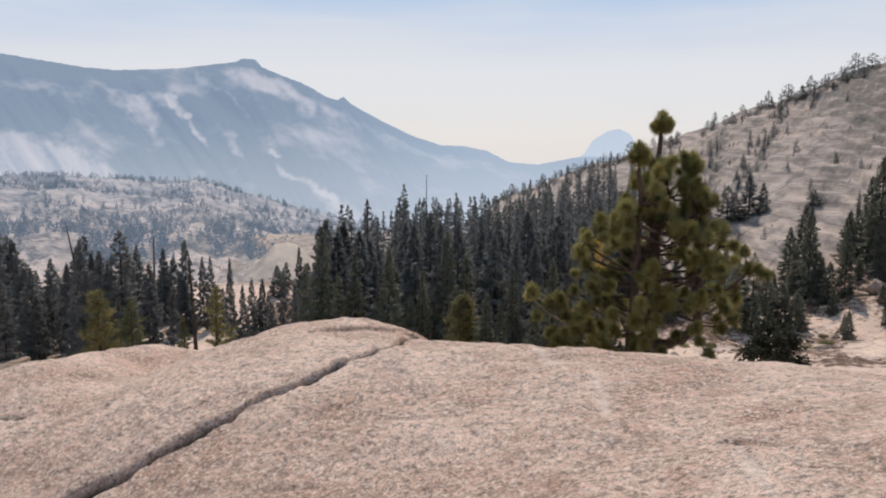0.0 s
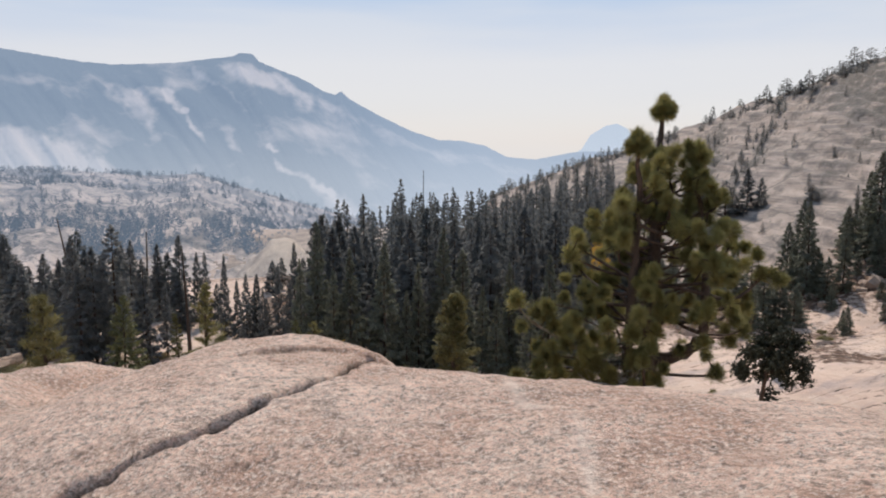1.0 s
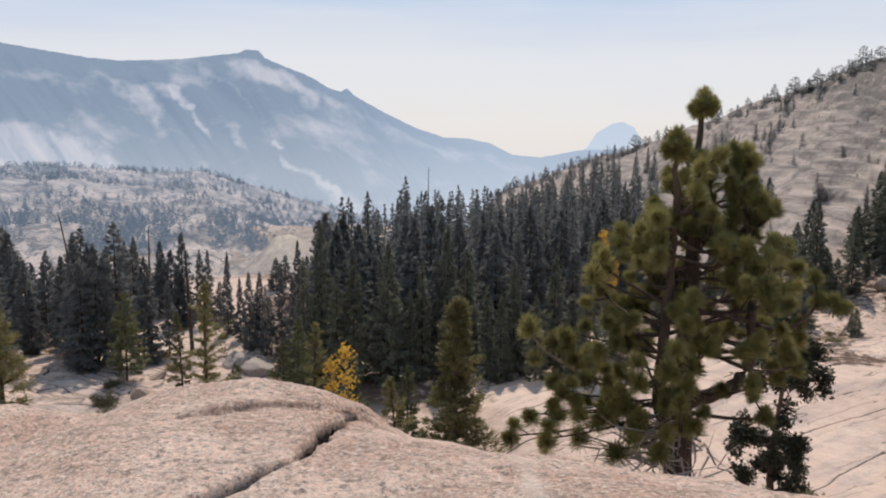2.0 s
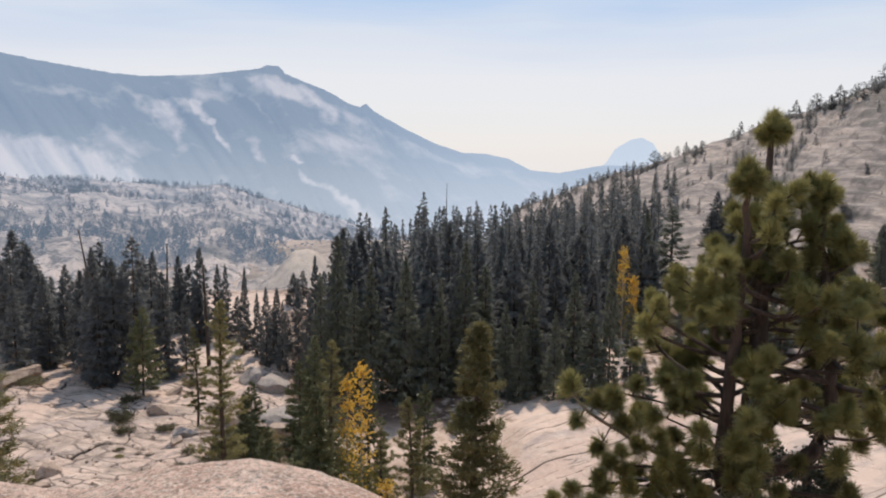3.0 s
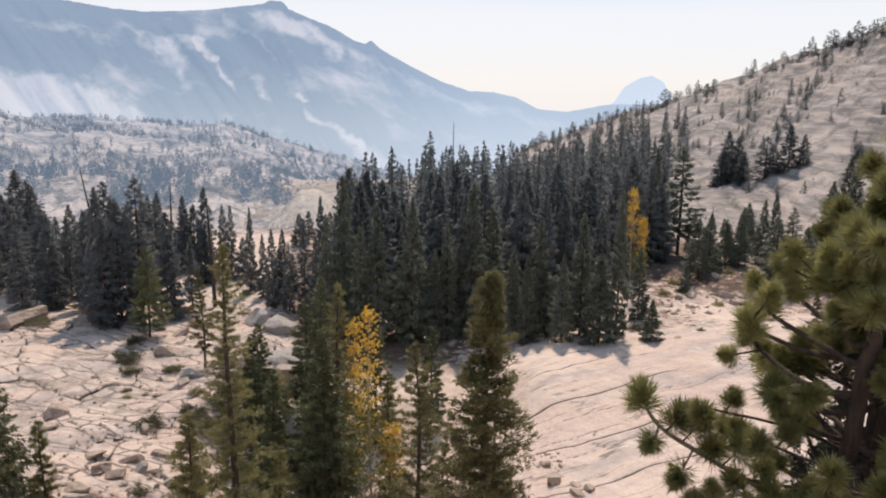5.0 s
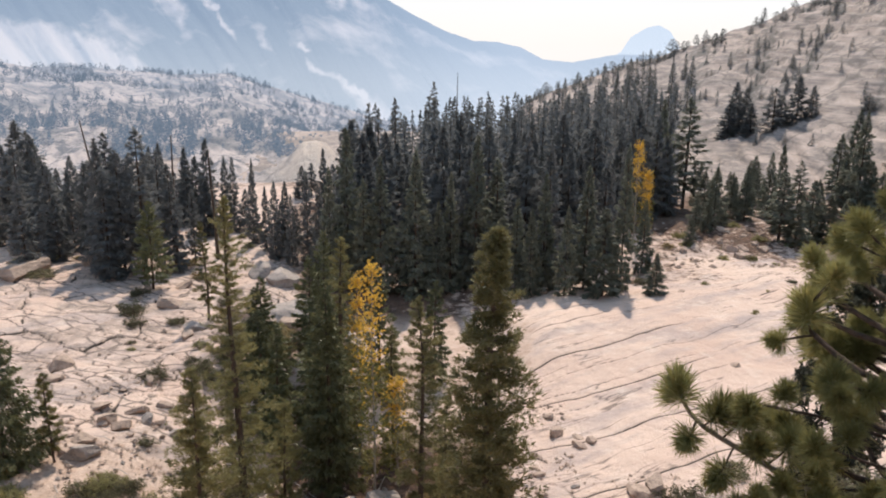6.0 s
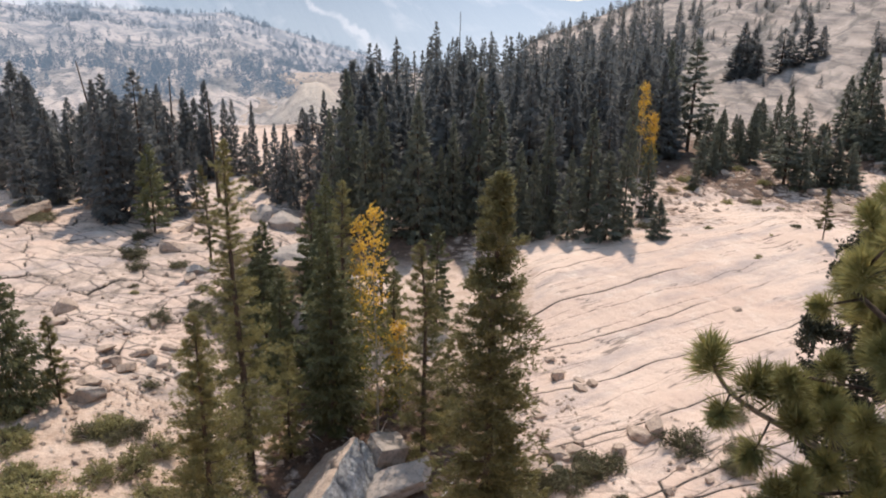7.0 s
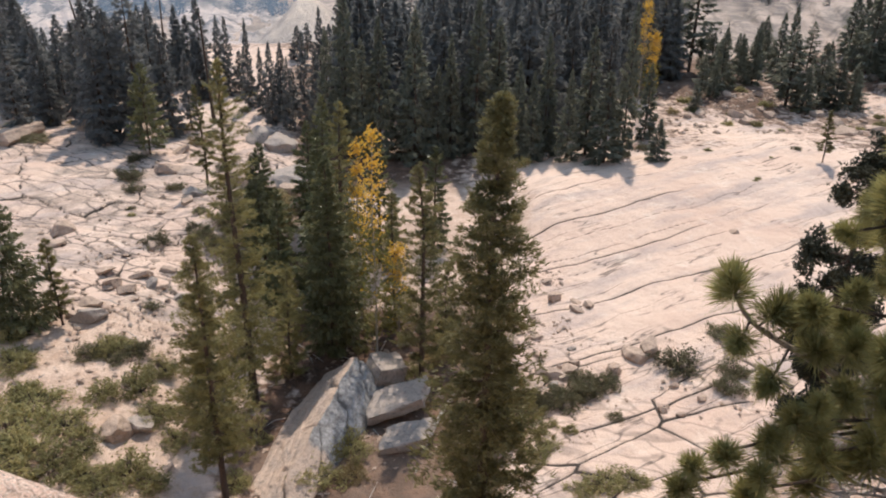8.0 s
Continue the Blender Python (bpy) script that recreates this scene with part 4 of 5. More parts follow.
HILL_FOOT = ((33.5, 124.4, 4.9, 1.3), (38.9, 151.1, 20.5, 3.9), (33.8, 149.5, 20.5, 3.3), (40.9, 137.9, 10.5, 2.1), (47.5, 142.2, 9.8, 1.9), (45.6, 144.1, 8.4, 1.9), (56.2, 150.1, 12.8, 2.3), (52.6, 145.6, 11.9, 1.9), (61.8, 155.4, 9.0, 1.8),
             (48.4, 128.0, 11.5, 3.0), (54.5, 131.3, 10.0, 2.6), (56.8, 130.2, 8.1, 2.2), (68.4, 146.2, 17.5, 2.9), (67.9, 150.7, 9.1, 2.2), (70.2, 146.1, 8.1, 2.3), (50.6, 127.0, 7.3, 2.3), (58.6, 128.7, 7.1, 2.3), (82.7, 148.9, 21.0, 3.8), (84.2, 155.4, 16.3, 2.8), (73.4, 159.5, 13.9, 2.9), (81.4, 157.3, 11.4, 2.6), (69.4, 156.9, 11.6, 2.6))
HILL_FIRS = ((70.4, 224.7, 15.3, 3.9), (72.8, 218.4, 10.0, 3.0), (75.8, 211.0, 13.1, 3.6), (81.4, 210.4, 12.7, 3.3), (84.3, 208.3, 9.7, 2.5), (91.8, 195.5, 5.6, 1.9), (68.3, 222.0, 11.5, 3.2), (78.5, 213.0, 9.5, 2.8), (73.6, 226.0, 12.0, 2.9))


def build_forest():
    rng = np.random.RandomState(12)
    wide_of = (2.7, 2.2, 3.2, 1.8, 2.1, 2.8)
    kinds = [fir(100 + n, 15, r, low, count, 34, 0.72, 0.36, power, 0.34, ragged)
             for n, (r, low, count, power, ragged) in enumerate(zip(wide_of, (0.03, 0.04, 0.02, 0.06, 0.16, 0.03), (120, 115, 130, 100, 80, 120), (0.9, 0.8, 1.0, 0.75, 0.6, 0.85), (0.16, 0.2, 0.18, 0.24, 0.4, 0.24)))]
    light = [fir(120 + n, 15, r, low, 44, 9, 1.3, 0.62, power, 0.3, 0.3) for n, (r, low, power) in enumerate(((2.3, 0.04, 0.9), (1.8, 0.08, 0.75), (2.6, 0.32, 0.38)))]
    plan = []
    for rows, group in ((STAND_EDGE, "firs at the forest edge"), (LEFT_WOODS, "open pines beyond the broken slab"), (HILL_FOOT, "pines at the foot of the hill"), (HILL_FIRS, "firs on the hillside")):
        plan += [(x, y, h, group, True, r) for x, y, h, r in rows]
    told = len(plan)
    # the dark stand
    while len(plan) < told + 210:
        az, d = rng.uniform(-9.8, 13.8), rng.uniform(88, 300)
        edge = np.interp(az, (-9.8, -6, 0, 6, 9.6, 10.4, 13.8), (100, 93, 94, 99, 104, 123, 128))
        back = np.interp(az, (-9.8, -4, 2, 8, 13.8), (150, 215, 250, 275, 290))
        if d < edge + 3 or d > back:
            continue
        x, y = d * math.sin(radians(az)), 4 + d * math.cos(radians(az))
        if any((x - p[0]) ** 2 + (y - p[1]) ** 2 < (2.3 + d * 0.004) ** 2 for p in plan):
            continue
        cap = np.interp(az, (-9.8, -7.5, -5, -3, 0, 4, 7, 9, 11, 13.8), (-5.6, -4.7, -4.1, -3.2, -3.7, -4.0, -3.2, -1.8, -2.2, -2.9)) + rng.uniform(-1.5, 0.3)
        h = rng.uniform(13.5, 21)
        h = min(h, max(5.0, 1.6 + d * math.tan(radians(cap)) - land_at(x, y)))
        plan.append((x, y, h, "dark fir forest", d < edge + 36, None))
    # open woods to both sides, the hill and its crest
    zones = ((28, -33, -23, 103, 138, 8, 14, 2.3, "open pines beyond the broken slab", True), (9, -24, -14.5, 114, 150, 6, 11, 2.2, "open pines beyond the broken slab", True), (6, -14.5, -10, 104, 145, 5, 9, 2.2, "open pines beyond the broken slab", True),
             (40, 15.5, 31, 134, 178, 3, 8, 2.4, "pines at the foot of the hill", True), (12, 27.5, 33, 150, 190, 8, 13, 2.4, "pines at the foot of the hill", True),
             (34, 8.5, 15.0, 235, 340, 9, 15, 3, "firs on the hillside", False), (36, 14, 34, 200, 335, 2.5, 7, 4, "pines scattered on the hill", False), (200, 4, 34, 185, 420, 0.8, 2.2, 1.5, "pines scattered on the hill", False), (60, 2, 12, 300, 470, 5, 10, 4, "pines scattered on the hill", False))
    for count, a0, a1, d0, d1, h0, h1, gap, group, own in zones:
        mine, tries = 0, 0
        while mine < count and tries < 4000:
            tries += 1
            az, d = rng.uniform(a0, a1), rng.uniform(d0, d1)
            x, y = d * math.sin(radians(az)), 4 + d * math.cos(radians(az))
            if any((x - p[0]) ** 2 + (y - p[1]) ** 2 < gap ** 2 for p in plan):
                continue
            plan.append((x, y, rng.uniform(h0, h1), group, own, None))
            mine += 1
    for a0, d0, a1, d1, wa in ((23.6, 335, 22.2, 278, 0.5), (22.2, 278, 20.5, 245, 0.7), (19.3, 345, 18.6, 250, 0.8), (15.5, 380, 14.5, 260, 1.0)):
        for _ in range(24):
            t = rng.rand()
            az, d = a0 + t * (a1 - a0) + wa * rng.randn() * 1.3, d0 + t * (d1 - d0)
            plan.append((d * math.sin(radians(az)), 4 + d * math.cos(radians(az)), rng.uniform(2.0, 6.5), "pines scattered on the hill", False, None))
    for az in np.arange(3.0, 36.0, 0.24):
        az = az + 0.5 * rng.randn()
        if rng.rand() < 0.1:
            continue
        d = np.interp(az, (0, 10, 26, 45), (520, 430, 330, 280)) - rng.uniform(0, 26)
        plan.append((d * math.sin(radians(az)), 4 + d * math.cos(radians(az)), rng.uniform(3.0, 8.5), "pines along the hill's crest", False, None))
    labels = {"firs at the forest edge": "green fir at the sunlit edge of the forest", "dark fir forest": "tall dark green fir crowded in a dense stand", "open pines beyond the broken slab": "dark pine growing among rocks beyond the slab",
              "pines at the foot of the hill": "dark conifer rooted among boulders below the hill", "firs on the hillside": "dark fir standing on pale granite hillside"}
    masters, woods, stems = {}, [], []
    zs = land(np.array([p[0] for p in plan]), np.array([p[1] for p in plan]))
    for (x, y, h, group, own, r), z in zip(plan, zs):
        pick = rng.choice((0, 0, 1, 2, 3, 5)) if group in ("dark fir forest", "firs at the forest edge") else rng.choice((0, 1, 2, 4, 5, 5))
        fat = rng.uniform(0.85, 1.2) * (1.35 if h < 9 else 1.0)
        spin, wide, tall = rng.uniform(0, 6.28), h / 15 * fat * (1.5 if "crest" in group else 1), h / 15
        if r:
            wide = r / wide_of[pick]
        z = z - 0.3 - (min(1.6, 0.25 * h) if "hill" in group and "foot" not in group else 0)
        if not own:
            c, q = math.cos(spin), math.sin(spin)
            for store, (v, f) in zip((stems, woods), light[2 if "crest" in group and rng.rand() < 0.6 else pick % 2]):
                v = v * (wide, wide, tall)
                store.append((np.stack([c * v[:, 0] - q * v[:, 1] + x, q * v[:, 0] + c * v[:, 1] + y, v[:, 2] + z], 1), f))
            continue
        m = spot(x, y, z, spin, wide, tall)
        if (pick, group) not in masters:
            ob = tree({"dark fir forest": "fir_tree", "firs at the forest edge": "fir_tree", "pines at the foot of the hill": "conifer_tree"}.get(group, "pine_tree"), kinds[pick], EDGEFIR if group in ("firs at the forest edge", "pines at the foot of the hill") else FIR, BARK, 0, 0, 0, labels[group], group)
            ob.matrix_basis = m
            masters[pick, group] = ob
        else:
            copy_thing(masters[pick, group], Matrix()).matrix_basis = m
    far = thing("far_woods", 0, 0, 0, "dark conifers filling the back of the forest and hill", "trees", kind="stuff")
    part("crowns", make_mesh("crowns", *joined(woods), FIR, False), far)
    part("trunks", make_mesh("trunks", *joined(stems), BARK), far)


def build_ridge_woods():
    """Tiny pines and scrub all over the hazy ridge."""
    az, d, z = RIDGE
    rng = np.random.RandomState(5)
    k = Mat("conifers_haze_glow")
    # a fixed share of blue emission paints haze onto the needles
    leaf = k.solid((0.05, 0.055, 0.048), 0.9, None, 0.0, HAZE_GLOW, 0.27)
    small = [conifer(140 + n, 10, 2.0, 0.05, 10, 3, 2, 2.2, 0.9, 0.7, 0.2, 0.3)[1] for n in range(3)]
    crowns = []
    while len(crowns) < 5600:
        i, j = rng.randint(20, len(d) - 14), rng.randint(0, len(az))
        a, r = az[j], d[i]
        wood = fbm(np.array([a * 0.35]), np.array([r * 0.012]), 4, 75)[0]
        if wood < rng.uniform(-0.42, 0.34) - 0.2 * (r > 930) or r < 420:
            continue
        h = rng.uniform(2.4, 7.0)
        v, f = small[rng.randint(3)]
        q = rng.uniform(0, 6.28)
        c, w = math.cos(q), math.sin(q)
        v = v * (h / 10 * 1.3, h / 10 * 1.3, h / 10)
        crowns.append((np.stack([c * v[:, 0] - w * v[:, 1] + r * math.sin(radians(a)), w * v[:, 0] + c * v[:, 1] + 4 + r * math.cos(radians(a)), v[:, 2] + z[i, j] - 0.5], 1), f))
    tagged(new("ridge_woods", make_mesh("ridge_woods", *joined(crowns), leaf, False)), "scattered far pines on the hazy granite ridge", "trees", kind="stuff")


build_forest()
build_ridge_woods()


# ------------------------------------------------------------------ the long-needled pine beside the dome
def tuft_arrays(seed, n=680, reach=0.126, back=0.085):
    """One brush of long needles round a shoot's end, pointing up."""
    rng = np.random.RandomState(seed)
    t = rng.uniform(0, 1, n) ** 0.8
    base = np.stack([0 * t, 0 * t, -back * (1 - t)], 1) + 0.005 * rng.randn(n, 3)
    ang, tilt = rng.uniform(0, 6.28, n), np.clip(1.38 - 1.12 * t + 0.24 * rng.randn(n), 0.03, 1.9)
    way = np.stack([np.sin(tilt) * np.cos(ang), np.sin(tilt) * np.sin(ang), np.cos(tilt)], 1)
    side = np.cross(way, rng.randn(n, 3))
    side *= 0.0025 / np.linalg.norm(side, axis=1, keepdims=True)
    ln = reach * rng.uniform(0.75, 1.1, (n, 1))
    mid = base + way * ln * 0.6
    end = base + way * ln - np.array([0, 0, 0.012]) + 0.006 * rng.randn(n, 3)
    v = np.stack([base, mid + side, end, mid - side], 1).reshape(-1, 3)
    o = np.arange(n)[:, None] * 4
    f = np.concatenate([o + [0, 1, 3], o + [1, 2, 3]])
    return v, f


def build_near_pine():
    rng = np.random.RandomState(42)
    base = Vector((2.15, 8.15, -1.45))
    ob = thing("pine_tree", *base, "young long-needled pine with several dark stems beside the dome", "tree")
    b = np.array(base)
    stems = {
        "trunk": ([(2.14, 8.15, -1.6), (2.15, 8.15, -0.8), (2.17, 8.17, -0.4), (2.21, 8.2, 0.1), (2.22, 8.25, 0.7), (2.25, 8.33, 1.3), (2.29, 8.38, 1.84)], 0.125, 0.016),
        "left": ([(2.15, 8.13, -0.85), (1.95, 8.1, -0.58), (1.97, 8.05, 0.0), (1.98, 7.95, 0.7), (1.93, 7.78, 1.2), (1.88, 7.65, 1.52)], 0.062, 0.014),
        "right": ([(2.17, 8.16, -0.55), (2.45, 8.1, -0.47), (2.63, 8.05, -0.30), (2.67, 8.05, 0.05), (2.61, 8.1, 0.6), (2.57, 8.15, 1.05), (2.56, 8.15, 1.42)], 0.066, 0.014)}
    wood, shoots = [], []
    lines = {}
    for name, (pts, r0, r1) in stems.items():
        p = smooth_line(pts, 26)
        p[1:-1] += 0.008 * rng.randn(24, 3)
        lines[name] = p
        part("trunk" if name == "trunk" else "limb", make_mesh("limb", *tube(p - b, np.linspace(r0, r1, 26), 9), BARK), ob)
        shoots.append((len(wood) - 1, p[-1] + np.array([0, 0, 0.03]), p[-1] - p[-3], 1.0))
        for k in range(6):
            a = k * 1.05 + 0.3 * rng.randn()
            way = np.array([math.cos(a), math.sin(a), 0.55 + 0.2 * rng.randn()])
            shoots.append((len(wood) - 1, p[-1] - np.array([0, 0, 0.07]) + 0.055 * way, way, 0.85))
    axis = np.array([2.22, 8.17])

    def branch(root, tip, r0, sag=0.06):
        mid = 0.5 * (root + tip) + np.array([0, 0, -sag]) + 0.07 * rng.randn(3)
        p = smooth_line([root, mid, tip + np.array([0, 0, 0.02]), tip + np.array([0, 0, 0.05])], 9)
        wood.append(tube(p - b, np.linspace(r0, 0.006, 9), 6))
        return p

    n = 0
    for name, count, z0, z1 in (("trunk", 46, -0.85, 1.25), ("left", 27, -0.40, 1.12), ("right", 25, -0.25, 1.05)):
        p = lines[name]
        for k in range(count):
            n += 1
            z = z0 + (z1 - z0) * (k + rng.rand()) / count
            i = int(np.argmin(np.abs(p[:, 2] - z)))
            reach = np.interp(z, (-0.9, -0.5, 0.0, 0.4, 0.7, 1.0, 1.3, 1.6), (0.62, 0.92, 1.0, 0.86, 0.62, 0.36, 0.16, 0.08)) * rng.uniform(0.5, 1.05)
            ang = n * 2.39996 + 0.4 * rng.randn()
            aim = np.array([axis[0] + reach * math.cos(ang), axis[1] + 0.85 * reach * math.sin(ang), z + rng.uniform(0.02, 0.22)])
            if name != "trunk":
                own = np.array([p[i, 0] + 0.55 * reach * math.cos(ang), p[i, 1] + 0.5 * reach * math.sin(ang), aim[2]])
                aim = 0.35 * aim + 0.65 * own
            if z < -0.3 and aim[0] > 2.3 and aim[1] > 8.0:
                continue
            q = branch(p[i], aim, 0.013 + 0.009 * reach)
            shoots.append((len(wood) - 1, q[-1], q[-1] - q[-3] + np.array([0, 0, 0.08]), rng.uniform(0.8, 1.05)))
            for _ in range(rng.randint(1, 4) if z < 0.75 else rng.randint(0, 3)):
                j = rng.randint(3, 8)
                way = q[j + 1 if j < 8 else 8] - q[j - 1] + 0.13 * rng.randn(3) + np.array([0, 0, 0.09])
                way /= np.linalg.norm(way)
                tip = q[j] + way * rng.uniform(0.10, 0.26)
                wood.append(tube(np.stack([q[j], 0.5 * (q[j] + tip), tip]) - b, [0.007, 0.006, 0.005], 5))
                shoots.append((len(wood) - 1, tip, way, rng.uniform(0.55, 0.95)))
    # the long low branch that ends in one round brush, and its side shoots
    p = smooth_line([(2.16, 8.14, -0.66), (1.80, 8.17, -0.56), (1.48, 8.20, -0.41), (1.26, 8.21, -0.275), (1.11, 8.2, -0.19), (1.02, 8.2, -0.12), (0.965, 8.2, -0.045), (0.93, 8.2, 0.045)], 18)
    long_low = p
    shoots += [(-1, p[-1], p[-1] - p[-4] + np.array([0, 0, 0.1]), 1.12)]
    for j, dx, dy, dz, size in ((11, 0.06, -0.03, 0.10, 1.05), (12, -0.06, -0.08, -0.07, 0.8), (9, 0.06, -0.08, 0.16, 1.0), (7, -0.02, -0.15, 0.12, 0.9), (8, -0.10, -0.10, -0.12, 0.9), (6, 0.05, -0.12, 0.18, 1.0), (5, -0.1, -0.12, -0.12, 0.9)):
        tip = p[j] + np.array([dx, dy, dz])
        wood.append(tube(np.stack([p[j], 0.5 * (p[j] + tip) + [0, 0, -0.01], tip]) - b, [0.006, 0.005, 0.004], 5))
        shoots.append((len(wood) - 1, tip, tip - p[j], size))
    # low shoots before the trunk
    for x, y, z, size in ((0.76, 7.9, -0.78, 0.9), (0.92, 7.9, -0.60, 0.9), (1.05, 7.9, -0.80, 1.0), (1.16, 7.9, -0.40, 0.9), (1.13, 7.95, -0.60, 1.0), (1.30, 7.9, -0.58, 1.0), (1.32, 8.0, -0.80, 1.0), (1.50, 7.9, -0.58, 1.0), (1.36, 7.95, -0.30, 0.9),
                          (1.55, 7.7, -0.80, 1.0), (1.70, 7.75, -0.62, 1.0), (1.20, 8.05, 0.02, 0.9), (1.42, 7.85, -0.05, 0.9), (1.85, 7.6, -0.75, 1.0), (1.62, 7.9, -0.40, 0.9), (1.9, 7.65, -0.4, 0.9), (2.1, 7.6, -0.55, 0.9), (3.0, 8.0, -0.2, 0.9), (2.95, 8.2, -0.35, 0.9), (3.05, 8.1, 0.0, 0.9)):
        tip = np.array([x, y, z])
        i = int(np.argmin(np.abs(lines["trunk"][:, 2] - min(z + 0.12, -0.35))))
        q = branch(lines["trunk"][i] if x < 2.4 else lines["right"][9], tip, 0.009, 0.05)
        shoots.append((len(wood) - 1, tip, q[-1] - q[-4] + np.array([0, -0.02, 0.10]), size))
        side = q[5] + np.array([0.05 * rng.randn(), -0.06, 0.10])
        wood.append(tube(np.stack([q[5], 0.5 * (q[5] + side), side]) - b, [0.006, 0.005, 0.004], 5))
        shoots.append((len(wood) - 1, side, side - q[5] + np.array([0, 0, 0.05]), 0.8 * size))
    limbs = [part("branch", make_mesh("branch", *arrays, BARK), ob) for arrays in wood]
    part("branch", make_mesh("branch", *tube(long_low - b, np.linspace(0.019, 0.008, 18), 7), LIMB), ob, "long pale low branch")
    twigs = []
    for _ in range(52):
        root = np.array([2.1, 8.05, -0.9]) + 0.12 * rng.randn(3)
        tip = root + np.array([rng.uniform(-0.95, 0.1), rng.uniform(-0.5, 0.1), rng.uniform(-0.2, 0.32)])
        mid = 0.5 * (root + tip) + 0.08 * rng.randn(3)
        twigs.append(tube(smooth_line([root, mid, tip], 7) - b, np.linspace(0.011, 0.003, 7), 5))
        for _ in range(2):
            end = mid + 0.2 * rng.randn(3)
            twigs.append(tube(np.stack([mid, 0.5 * (mid + end) + 0.02 * rng.randn(3), end]) - b, [0.006, 0.004, 0.002], 4))
    for arrays in twigs:
        part("dead_twig", make_mesh("dead_twig", *arrays, DEADWOOD), ob, "bare grey dead twig")
    brushes = [make_mesh("needle_brush", *tuft_arrays(200 + n), JEFFREY, False) for n in range(5)]
    for w, place, way, size in shoots:
        o = part("needle_brush", brushes[rng.randint(5)], limbs[w] if w >= 0 else ob)
        lift = Vector(way).normalized() + Vector((0, 0, 0.35))
        turn = lift.to_track_quat("Z", "Y") @ Euler((0, 0, rng.uniform(0, 6.28))).to_quaternion()
        o.matrix_local = Matrix.LocRotScale(Vector(place) - base, turn, (size, size, size))


build_near_pine()


# ------------------------------------------------------------------ juniper, aspens, snags
def build_juniper():
    rng = np.random.RandomState(8)
    x, y = 10.6, 25.6
    z = land_at(x, y)
    top = -4.7
    h = top - z
    line = smooth_line([(0, 0, -0.5), (0.1, 0, h * 0.3), (-0.15, 0.1, h * 0.6), (0.2, 0, h * 0.97)], 12)
    wood, cen, axs = [tube(line, np.linspace(0.24, 0.04, 12), 8)], [], []
    for n in range(40):
        t = rng.uniform(0.15, 1.0)
        root = np.array([np.interp(t, np.linspace(0, 1, 12), line[:, k]) for k in range(3)])
        a, ln = n * 2.4, rng.uniform(0.5, 1.5) * (1.15 - 0.6 * t)
        tip = root + np.array([ln * math.cos(a), ln * math.sin(a), rng.uniform(-0.1, 0.6)])
        wood.append(tube(np.stack([root, 0.5 * (root + tip) + 0.1 * rng.randn(3), tip]), [0.05, 0.03, 0.015], 5))
        for _ in range(4):
            c = tip + 0.26 * rng.randn(3)
            cen.append(c + 0.13 * rng.randn(75, 3))
            axs.append(rng.randn(75, 3) + np.array([0, 0, 0.5]))
    cen, axs = np.concatenate(cen), np.concatenate(axs)
    leaf = blades(rng, cen, axs, 4, 0.13, 0.06, 0.6)
    tree("juniper_tree", (joined(wood), leaf), SCALE, BARK, x, y, z, "dark gnarled juniper with dense clumped foliage")


def aspen(x, y, h, r, seed, label):
    rng = np.random.RandomState(seed)
    line = smooth_line([(0, 0, -0.4), (0.1, 0, h * 0.3), (-0.1, 0.1, h * 0.7), (0.05, 0, h)], 12)
    wood, cen = [tube(line, np.linspace(0.10, 0.015, 12), 7)], []
    for n in range(70):
        t = 0.22 + 0.78 * (n + rng.rand()) / 70
        root = np.array([np.interp(t, np.linspace(0, 1, 12), line[:, k]) for k in range(3)])
        a = n * 2.4
        ln = r * (1 - t) ** 0.5 * rng.uniform(0.4, 1.1) + 0.15
        tip = root + np.array([ln * math.cos(a), ln * math.sin(a), 0.75 * ln])
        wood.append(tube(np.stack([root, 0.5 * (root + tip), tip]), [0.02, 0.012, 0.006], 4))
        gold = int(((26 if y > 100 else 14) * step(0.38, 0.72, t) + 2) * (0.25 + 1.2 * max(0.0, math.sin(n * 0.55 + seed))))
        cen.append(root + (tip - root) * rng.uniform(0.25, 1.05, (gold, 1)) + 0.20 * rng.randn(gold, 3))
    cen = np.concatenate(cen)
    leaf = blades(rng, cen, rng.randn(len(cen), 3), 3, 0.17, 0.13, 0.7)
    ob = tree("aspen_tree", (joined(wood), leaf), GOLD, PALEBARK, x, y, land_at(x, y), label, "autumn aspens")
    # leaves that are still green, lower down
    t = rng.uniform(0.12, 0.62, 420)
    a, out = rng.uniform(0, 6.28, 420), r * rng.uniform(0.2, 0.9, 420)
    cen = np.stack([out * np.cos(a), out * np.sin(a), t * h], 1)
    part("lower_leaves", make_mesh("lower_leaves", *blades(rng, cen, rng.randn(420, 3), 3, 0.17, 0.13, 0.7), GREENGOLD, False), ob, "yellow-green lower leaves")


